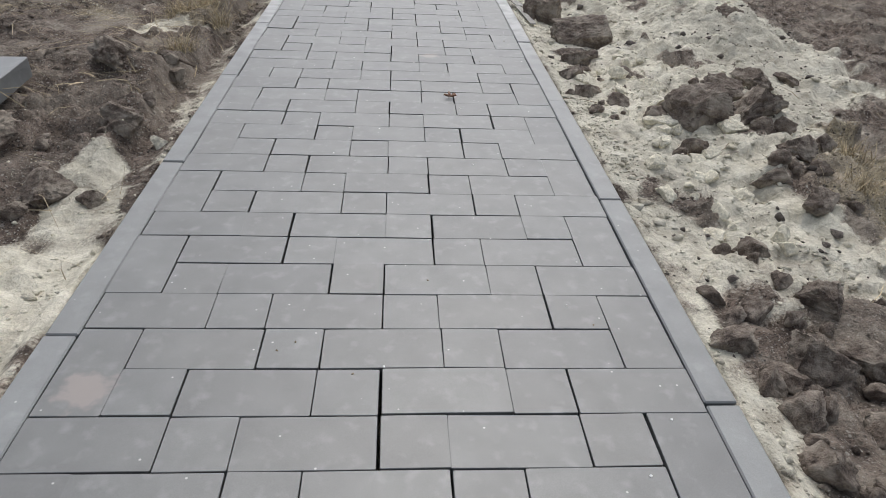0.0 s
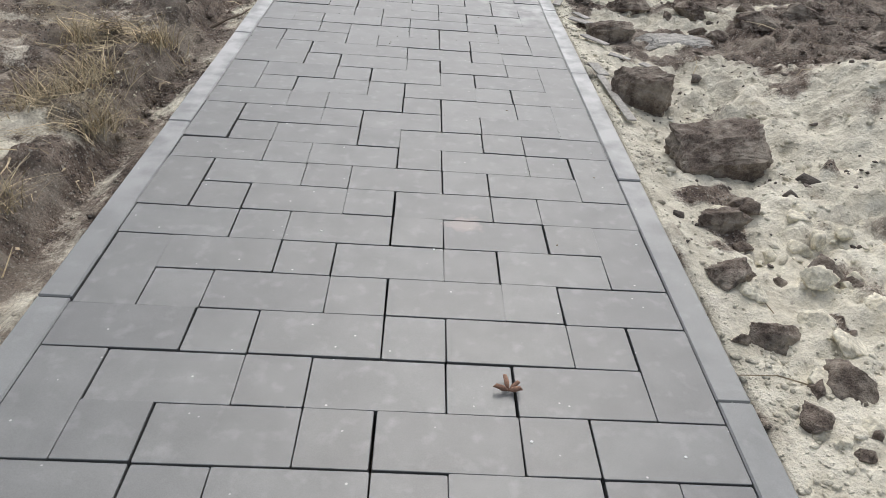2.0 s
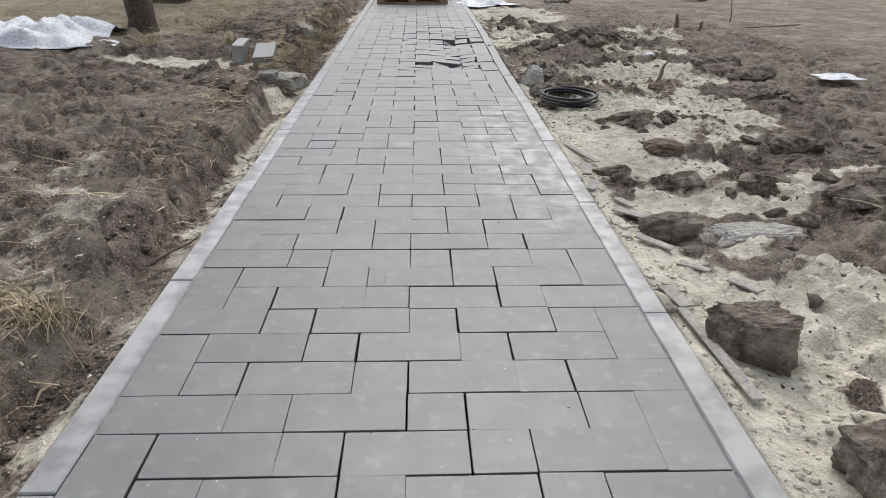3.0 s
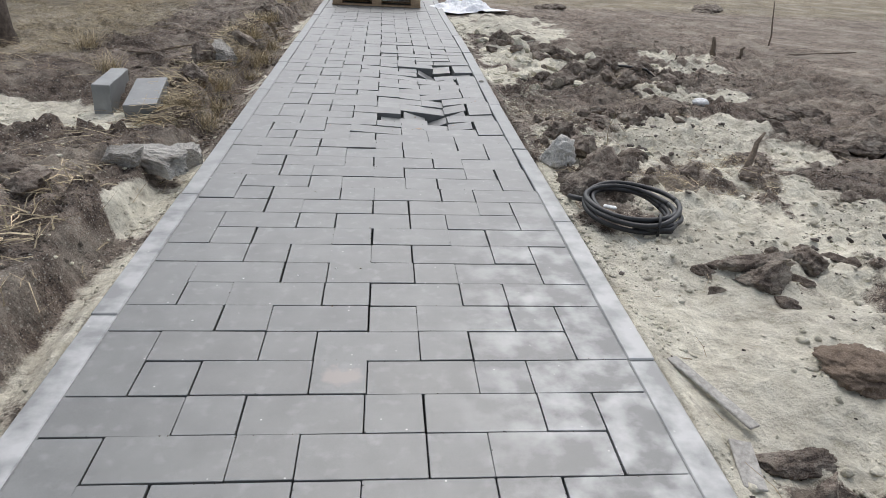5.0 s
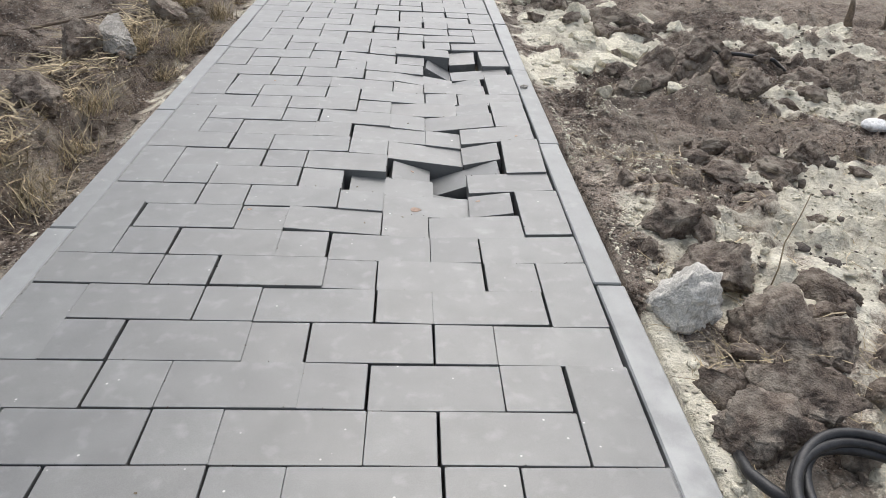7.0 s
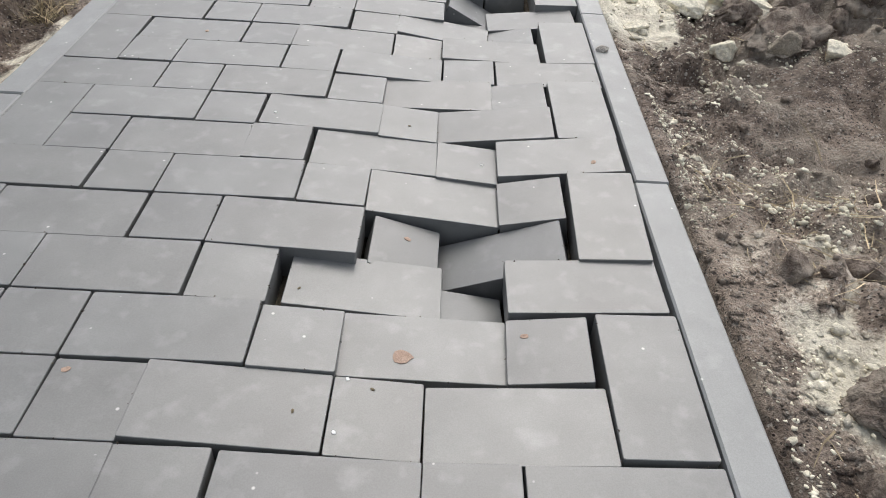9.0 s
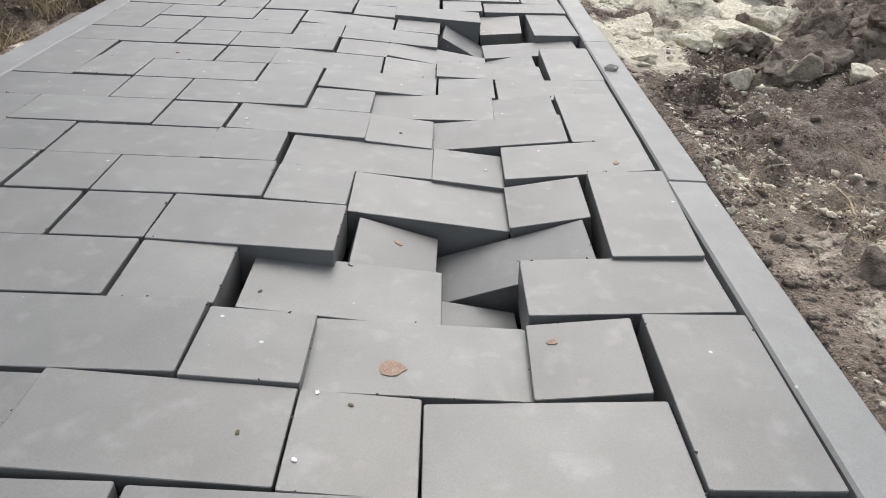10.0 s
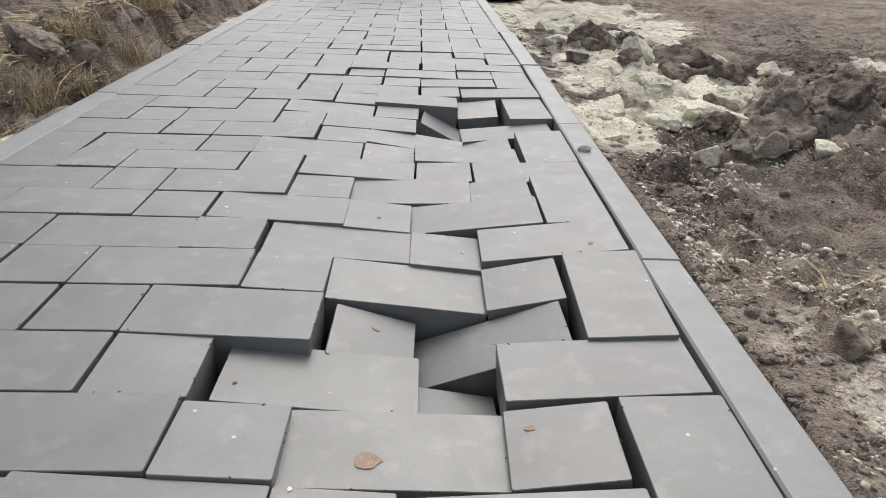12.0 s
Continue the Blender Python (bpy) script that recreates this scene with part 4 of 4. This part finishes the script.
straw_field("dry_stems", 450, (-3.0, -0.98, 0.8, 12), lambda x, y: clump(x + 1, y, 1.2), (0.15, 0.45), 26, "long dry stems strewn over the dug bank", 0.35, 1.2)
straw_field("dry_stems", 350, (0.95, 4.0, 0.3, 13), lambda x, y: clump(x + 1, y, 1.2), (0.1, 0.3), 27, "long dry stems strewn over dug soil", 0.3, 1.1)
straw_field("loose_straw", 7000, (0.9, 5.0, 0.3, 17), lambda x, y: np.clip(masks(x, y)[1] + 0.12, 0, 1) * clump(x, y, 1.5) ** 2, (0.04, 0.18), 23, "loose bits of straw on dug soil", 0.25)


def tuft(x, y, height, seed, label):
    """Clump of dry stalks that fan out from one root."""
    r = random.Random(seed)
    verts, faces = [], []
    for k in range(150):
        a, lean, L, w = r.uniform(0, 6.28), r.uniform(0.3, 1.35), height * r.uniform(0.5, 1.1), r.uniform(0.0011, 0.003)
        bx, by, dx, dy = r.gauss(0, 0.045), r.gauss(0, 0.045), math.cos(a), math.sin(a)
        q = len(verts)
        for s in (0.0, 0.35, 0.7, 1.0):
            out, up = lean * L * s ** 1.4, L * (s - 0.35 * lean * s * s)
            ww = w * (1 - 0.7 * s)
            verts += [(bx + dx * out - dy * ww, by + dy * out + dx * ww, up), (bx + dx * out + dy * ww, by + dy * out - dx * ww, up)]
        faces += [(q + i, q + i + 1, q + i + 3, q + i + 2) for i in (0, 2, 4)]
    me = bpy.data.meshes.new("grass_tuft")
    me.from_pydata(verts, [], faces)
    me.materials.append(straw_mat)
    ob = new("grass_tuft", me)
    ob.matrix_basis = pose(x, y, gz(x, y) - 0.012)
    return tagged(ob, label, "dry grass", "grass tufts on the bank")


for i, (x, y, s) in enumerate(((-1.17, 3.68, 0.15), (-1.08, 4.08, 0.13), (-1.28, 3.42, 0.13), (-1.36, 3.95, 0.12), (-1.12, 2.75, 0.13), (-1.05, 3.3, 0.15), (-1.16, 3.5, 0.16), (-1.0, 10.02, 0.15), (-1.02, 10.3, 0.17), (-1.0, 10.6, 0.15), (-1.05, 9.02, 0.14), (-1.04, 8.62, 0.12), (-1.02, 11.2, 0.15), (-1.15, 10.1, 0.17), (-1.1, 9.35, 0.15), (-1.2, 10.2, 0.16), (-1.12, 10.9, 0.16), (-1.18, 8.75, 0.12), 
                               (-1.15, 11.9, 0.15), (-1.9, 9.6, 0.2), (-2.3, 10.3, 0.22), (1.85, 1.35, 0.1), (2.0, 1.7, 0.1), (-2.6, 9.2, 0.2))):
    tuft(x, y, s, 800 + i, "tuft of dry yellow grass on the dug bank" if x < 0 else "low tuft of dry yellow grass in dug soil")

# ---------- coil of cable ----------
coil = tagged(new("cable_coil"), "coil of thick black rubber cable lying on sand", "cable")
coil.matrix_basis = pose(1.135, 7.33, gz(1.135, 7.33) + 0.016)
r = random.Random(5)
for k in range(6):
    rx, ry = 0.158 + 0.009 * k + r.uniform(-0.01, 0.01), 0.215 + 0.010 * k + r.uniform(-0.012, 0.012)
    ox, oy, ph = r.uniform(-0.02, 0.02), r.uniform(-0.02, 0.02), r.uniform(0, 6.28)
    pts = []
    for i in range(49):
        a = 2 * math.pi * i / 48
        pts.append((ox + rx * math.cos(a) + 0.008 * math.sin(3 * a + ph), oy + ry * math.sin(a) + 0.008 * math.cos(2 * a + ph), 0.004 + 0.015 * (k % 3) + 0.009 * math.sin(a + ph) + 0.012))
    tube("loop", pts, 0.0112, rubber_mat, coil, ring=10)
tube("cable_end", [(-0.17, 0.08, 0.02), (-0.195, 0.13, 0.008), (-0.21, 0.18, -0.005), (-0.2, 0.24, -0.025), (-0.16, 0.29, -0.05)], 0.013, rubber_mat, coil, ring=10)
tube("cable_end", [(-0.05, -0.22, 0.02), (0.03, -0.255, 0.02), (0.1, -0.262, 0.022), (0.13, -0.23, 0.03), (0.09, -0.205, 0.045)], 0.014, rubber_mat, coil, ring=10)
tie = []
for i in range(17):
    a = 2 * math.pi * i / 16
    tie.append((0.06 + 0.055 * math.cos(a) * 0.35, -0.225 + 0.055 * math.cos(a), 0.03 + 0.042 * math.sin(a)))
tube("tie", tie, 0.006, rubber_mat, coil, "black binding round the loops", 6)

bm = bmesh.new()
box(bm, 0.06, 0.026, 0.012, None, 0.004)
bit = tagged(part("white_bit", bm, white_mat), "small white plastic piece on sand inside the coil", "litter")
bit.matrix_basis = pose(1.075, 7.385, gz(1.075, 7.385) + 0.012, 4, 3, -18)


# ---------- offcuts of concrete and boards ----------
def offcut(name, size, m, mat, label, category, bevel=0.004, seed=0, group=""):
    """Rectangular piece with slightly chipped corners."""
    bm = bmesh.new()
    box(bm, *size, None, bevel)
    bmesh.ops.subdivide_edges(bm, edges=[e for e in bm.edges if e.calc_length() > 0.05], cuts=3, use_grid_fill=True)
    for v in bm.verts:
        v.co += 0.0016 * noise.noise_vector(v.co * 31 + Vector((seed, seed, 0)))
    ob = part(name, bm, mat)
    ob.matrix_basis = m
    return tagged(ob, label, category, group)


offcut("kerb_offcut", (0.1, 0.48, 0.22), pose(-1.64, 8.93, 0.045, 0, 2, 6), kerb_mat, "grey concrete kerb offcut standing upright on soil", "kerb stone", seed=1)
offcut("kerb_offcut", (0.185, 0.44, 0.085), pose(-1.385, 8.79, 0.065, 8, -3, 6), kerb_mat, "grey concrete kerb offcut lying tilted on soil", "kerb stone", seed=2)
offcut("concrete_offcut", (0.5, 0.38, 0.09), pose(-1.82, 1.93, gz(-1.7, 1.93) + 0.05, 0, 0, 4), kerb_mat, "grey concrete slab offcut lying on dug soil", "slab", seed=3)
BOARDS = [  # x, y, width, length, tilt, turn
    (0.935, 4.0, 0.042, 0.5, 0, 4), (0.925, 4.33, 0.06, 0.14, 3, 14), (1.21, 4.42, 0.05, 0.12, 2, 38), (0.99, 5.14, 0.07, 0.15, 3, 58), (1.0, 4.8, 0.05, 0.17, 2, 42),
    (0.905, 5.5, 0.05, 0.12, 5, -20), (0.97, 6.06, 0.04, 0.32, 3, 22), (0.935, 5.77, 0.06, 0.16, 3, -12), (1.1, 4.62, 0.04, 0.12, 0, 50), (1.02, 5.3, 0.05, 0.12, 2, 30)]
for i, (x, y, w, d, tx, rz) in enumerate(BOARDS):
    offcut("board_strip", (w * 0.95, d, 0.008), pose(x, y, gz(x, y) + 0.018, tx, 3, rz), board_mat, "thin dusty grey strip of board beside the kerb", "board", 0.002, 10 + i, "board strips beside the kerb")


# ---------- pallet with slabs ----------
PX, PY, PD = -0.075, 14.92, 1.0
pallet = tagged(new("pallet"), "pale wooden pallet standing on the path, loaded with slabs", "pallet")
pallet.matrix_basis = pose(PX, PY, 0.004)
for k in range(3):
    bm = bmesh.new()
    box(bm, 1.2, 0.1, 0.022, None, 0.002)
    part("bottom_board", bm, pallet_mat, pallet).matrix_basis = pose(0, (k - 1) * 0.45, 0.012)
    for i in range(3):
        bm = bmesh.new()
        box(bm, 0.13, 0.1, 0.078, None, 0.003)
        part("block", bm, pallet_mat, pallet).matrix_basis = pose((i - 1) * 0.53, (k - 1) * 0.45, 0.062)
for k in range(7):
    bm = bmesh.new()
    box(bm, 1.2, 0.115, 0.022, None, 0.002)
    part("deck_board", bm, pallet_mat, pallet).matrix_basis = pose(0, (k - 3) * 0.147, 0.112)
first_slab = None
r = random.Random(9)
for layer in range(2):
    for i in range(4):
        for k in range(6):
            m = pose(PX + (i - 1.5) * 0.3 + r.uniform(-0.008, 0.008), PY + (k - 2.5) * 0.152 + r.uniform(-0.006, 0.006), 0.127 + 0.08 + 0.081 * layer + 0.002, 0, 0, r.uniform(-1.2, 1.2))
            if layer == 1 and (i, k) in ((0, 0), (3, 0), (2, 1)):
                continue
            if first_slab is None:
                first_slab = tagged(new("paving_slab", shapes[2, 1]), "spare grey concrete paving slab stacked on the pallet", "paving slab", "slabs on the pallet")
                first_slab.matrix_basis = m
            else:
                copy_thing(first_slab, m)


# ---------- plastic sheets ----------
def sheet(name, x, y, w, d, h, label, seed, rz=0.0):
    """Crumpled plastic sheet with thickness, lying in a heap."""
    bm = bmesh.new()
    bmesh.ops.create_grid(bm, x_segments=44, y_segments=44, size=0.5)
    off = Vector((seed * 3.7, seed * 1.3, 0))
    for v in bm.verts:
        p = v.co.copy()
        e = max(0.0, 1 - (2 * math.hypot(p.x, p.y) * (1 + 0.5 * noise.noise(p * 3 + off))) ** 2)
        ridge = abs(noise.noise(p * 5 + off)) + 0.5 * abs(noise.noise(p * 11 + off))
        pull = 1 + 0.35 * noise.noise(p * 2.2 + off * 2)
        v.co = Vector((p.x * w * pull, p.y * d * pull, h * (0.25 * e + 0.9 * e * ridge) + 0.01))
    geo = bmesh.ops.solidify(bm, geom=list(bm.faces), thickness=0.002)
    ob = part(name, bm, plastic_mat, smooth=True)
    ob.matrix_basis = pose(x, y, max(gz(x, y), -0.05) + 0.02, 0, 0, rz)
    return tagged(ob, label, "plastic sheet")


sheet("plastic_sheet", -3.95, 9.75, 1.7, 1.5, 0.32, "crumpled white plastic sheet on dry grass", 1, 20)
sheet("plastic_sheet", 1.12, 14.85, 1.0, 0.9, 0.2, "crumpled white plastic wrapping on sand beside the pallet", 2, 40)
sheet("plastic_sheet", 3.75, 8.3, 0.36, 0.28, 0.03, "flat white plastic scrap on dug soil", 3, 10)


# ---------- trees, stumps and twigs ----------
def tree(x, y, radius, height, seed, label, lean=(0.0, 0.0), forks=1):
    """Bare tree: flared trunk with limbs that fork into thin twigs."""
    r = random.Random(seed)
    top = tagged(new("tree"), label, "tree", "bare trees beside the path")
    top.matrix_basis = pose(x, y, gz(x, y) - 0.05)

    def limb(a, d, length, rad, depth, parent, name):
        pts, rads, p = [a], [rad], a.copy()
        n_ = 7
        for i in range(1, n_ + 1):
            d = (d + Vector((r.uniform(-0.12, 0.12), r.uniform(-0.12, 0.12), r.uniform(-0.02, 0.1)))).normalized()
            p = p + d * length / n_
            pts.append(p.copy())
            rads.append(rad * (1 - 0.62 * i / n_))
        ob = tube(name, pts, rads, bark_mat, parent, ring=10 if depth == 0 else 6)
        if depth < 2:
            for k in range(4 if depth == 0 else 3):
                at = pts[-1 - k] if depth else pts[-1 - k % 3]
                out = Vector((r.uniform(-1, 1), r.uniform(-1, 1), r.uniform(0.3, 1.0))).normalized()
                limb(at, (d + out).normalized(), length * r.uniform(0.4, 0.6), rads[-1] * r.uniform(0.65, 0.9), depth + 1, top, "limb" if depth == 0 else "branch")
        return ob

    for f in range(forks):
        a = Vector((0.16 * f - 0.08 * (forks - 1), 0.1 * f, 0))
        d = Vector((lean[0] + 0.25 * (f - 0.5 * (forks - 1)), lean[1], 1)).normalized()
        flare = [a - d * 0.05, a + d * 0.06, a + d * 0.18, a + d * 0.42]
        tube("root_flare", flare, [radius * 1.75, radius * 1.4, radius * 1.16, radius * 1.02], bark_mat, top, ring=14)
        limb(a + d * 0.1, d, height, radius * 1.05, 0, top, "trunk")


tree(-3.15, 10.6, 0.13, 3.2, 31, "bare tree with dark rough bark in dry grass", (0.02, 0.0))
tree(-3.85, 13.7, 0.16, 3.6, 32, "bare forked tree with grey-brown bark in dry grass", (0.0, 0.0), 2)
tree(-4.15, 8.3, 0.11, 3.0, 33, "bare tree with dark rough bark beside the sheet", (-0.02, 0.0))


def twig(name, x, y, h, dx, dy, rad, label, category, seed):
    r = random.Random(seed)
    pts = [(x + dx * t + r.uniform(-0.012, 0.012), y + dy * t + r.uniform(-0.012, 0.012), gz(x, y) - 0.015 + h * t + 0.012) for t in (0, 0.25, 0.5, 0.75, 1.0)]
    return tagged(tube(name, pts, [rad, rad * 0.9, rad * 0.8, rad * 0.65, rad * 0.4], twig_mat, ring=6), label, category)


twig("sapling", 4.6, 12.6, 0.5, -0.04, 0.05, 0.010, "thin bare sapling stem standing in dug soil", "sapling", 1)
twig("stump", 3.47, 11.65, 0.2, -0.03, 0.0, 0.035, "short dark stump sticking out of the soil", "stump", 2)
twig("stump", 3.8, 11.75, 0.16, 0.06, 0.02, 0.03, "short dark stump leaning out of the soil", "stump", 3)
twig("dry_weed", 1.29, 8.2, 0.3, 0.03, 0.03, 0.0026, "thin dry stem sticking out of a soil heap", "twig", 4).data.materials[0] = straw_mat
twig("stick", 2.0, 7.95, 0.2, 0.12, 0.12, 0.02, "stubby broken stick leaning on soil", "stick", 5)
twig("stick", 4.6, 12.2, 0.05, 0.9, 0.1, 0.016, "bare branch lying on dug soil", "stick", 6)
twig("stick", -1.52, 2.89, 0.03, 0.25, -0.28, 0.008, "pale stick lying on the dug bank", "stick", 7)
twig("stick", -1.55, 2.83, 0.03, 0.14, -0.39, 0.007, "pale stick lying on the dug bank", "stick", 11)
twig("root", -1.2, 2.74, 0.03, 0.25, -0.36, 0.013, "dark root lying across the dug bank", "root", 12)
twig("stick", -1.02, 4.65, 0.06, 0.16, 0.2, 0.007, "pale stick lying across the trench", "stick", 8)
twig("stick", -2.6, 10.6, 0.04, 0.9, -0.5, 0.012, "bare branch lying on dug soil", "stick", 9)
twig("stick", -1.9, 10.2, 0.05, 0.5, 0.5, 0.01, "bare branch lying on the bank", "stick", 10)
z = gz(2.05, 10.4)
tagged(tube("pipe", [(1.95, 10.44, z + 0.03), (2.1, 10.4, z + 0.035), (2.28, 10.36, z + 0.02), (2.36, 10.35, z - 0.04)], 0.011, rubber_mat, ring=8), "black pipe end sticking out of dark soil", "pipe")


# ---------- grit in the joints ----------
r = np.random.default_rng(41)
verts, faces = [], []
SHARD = ((1, 0, 0), (-0.6, 0.8, 0), (-0.6, -0.8, 0), (0.1, 0.1, 0.9), (0, 0, -0.5))
for cx, cy, hx, hy, m in LAID:
    if not 3.0 < cy < 11.6:
        continue
    for k in range(9):
        side = int(r.integers(4))
        u = r.uniform(-1, 1)
        px, py = ((u * hx, hy), (u * hx, -hy), (hx, u * hy), (-hx, u * hy))[side]
        px, py = px - np.sign(px) * abs(r.normal(0, 0.002)), py - np.sign(py) * abs(r.normal(0, 0.002))
        q = m @ Vector((px, py, 0.0))
        s, a, c = 0.0008 + 0.0022 * r.random() ** 2, r.uniform(0, 6.28), len(verts)
        for vx, vy, vz in SHARD:
            vx, vy = vx * r.uniform(0.5, 1.5), vy * r.uniform(0.5, 1.5)
            verts.append((q.x + s * (vx * math.cos(a) - vy * math.sin(a)), q.y + s * (vx * math.sin(a) + vy * math.cos(a)), q.z + s * vz))
        faces += [(c, c + 1, c + 3), (c + 1, c + 2, c + 3), (c + 2, c, c + 3), (c + 1, c, c + 4), (c + 2, c + 1, c + 4), (c, c + 2, c + 4)]
me = bpy.data.meshes.new("joint_grit")
me.from_pydata(verts, [], faces)
me.materials.append(soil_small_mat)
tagged(new("joint_grit", me), "dark grit caught in the joints between slabs", "debris", kind="stuff")

# ---------- litter on the slabs ----------
def on_slab(x, y, rz):
    """Pose flat on the slab that lies at x, y."""
    for cx, cy, hx, hy, m in LAID:
        if abs(x - cx) < hx and abs(y - cy) < hy:
            q = m.inverted() @ Vector((x, y, 0))
            return m @ pose(q.x, q.y, 0.0003, 0, 0, rz)
    return pose(x, y, 0.0003, 0, 0, rz)


def chip(name, x, y, w, d, mat, label, seed, rz=0.0):
    bm = bmesh.new()
    ring = []
    r = random.Random(seed)
    for k in range(11):
        a = 2 * math.pi * k / 11
        q = r.uniform(0.8, 1.1)
        ring.append(bm.verts.new((q * w / 2 * math.cos(a), q * d / 2 * math.sin(a), 0)))
    f = bm.faces.new(ring)
    up = bmesh.ops.extrude_face_region(bm, geom=[f])
    for v in up["geom"]:
        if isinstance(v, bmesh.types.BMVert):
            v.co.z += 0.0006 + r.uniform(0, 0.0008)
    bmesh.ops.recalc_face_normals(bm, faces=bm.faces)
    ob = part(name, bm, mat)
    ob.matrix_basis = on_slab(x, y, rz)
    return tagged(ob, label, "litter")


CHIPS = [  # x, y
    (0.463, 8.663), (0.666, 9.202), (-0.412, 9.813), (0.257, 8.949), (-0.274, 8.524)]
PEBBLES = [
    (0.408, 9.218), (-0.114, 9.358), (0.169, 8.541), (0.160, 8.439), (-0.525, 6.356), (-0.247, 6.649), (-0.424, 6.623), (-0.122, 6.704),
    (-0.749, 7.590), (0.122, 2.692), (-0.200, 2.756), (0.719, 2.771), (0.694, 3.350), (-0.190, 3.278), (0.506, 0.554), (0.560, -0.024),
    (0.657, 0.130), (0.007, 0.304), (0.634, 2.011), (-0.039, 1.775), (-0.211, 1.522), (0.326, 1.443), (0.321, 2.034)]
CRUMBS = [
    (0.225, 9.355), (0.051, 8.762), (0.092, 8.473), (0.211, 8.525), (-0.035, 6.704), (-0.116, 6.446), (-0.006, 6.955), (-0.260, 7.435),
    (-0.010, 7.054), (-0.087, 4.410), (0.366, 4.916), (0.416, 3.682), (0.480, 2.746), (-0.215, 0.398), (-0.256, 0.366), (-0.066, 0.281),
    (0.560, 0.468), (0.125, 0.667), (0.671, 3.165), (-0.089, 4.388)]
chip("chip", 0.254, 8.611, 0.037, 0.030, chip_mat, "large orange-brown chip lying on a slab", 600)
for i, (x, y) in enumerate(CHIPS):
    chip("chip", x, y, 0.016, 0.011, chip_mat, "small orange-brown chip lying on a slab", 601 + i, i * 50)
for i, (x, y) in enumerate(PEBBLES):
    chip("pebble", x, y, 0.008, 0.006, white_mat, "tiny white pebble lying on a slab", 620 + i, i * 50)
for i, (x, y) in enumerate(CRUMBS):
    chip("crumb", x, y, 0.008, 0.005, leaf_mat, "tiny dark crumb lying on a slab", 660 + i, i * 50)
leaf = tagged(new("dry_leaf"), "curled dry brown leaf lying on a slab", "leaf")
leaf.matrix_basis = pose(0.285, 2.165, 0.004, 0, 0, 20)
for k, (a, L) in enumerate(((80, 0.045), (150, 0.035), (20, 0.035), (-20, 0.03))):
    ca, sa = math.cos(radians(a)), math.sin(radians(a))
    tube("lobe", [(0, 0, 0.004), (ca * L * 0.4, sa * L * 0.4, 0.009), (ca * L * 0.8, sa * L * 0.8, 0.013), (ca * L, sa * L, 0.008)], [0.002, 0.0065, 0.005, 0.001], dead_leaf_mat, leaf, ring=6)
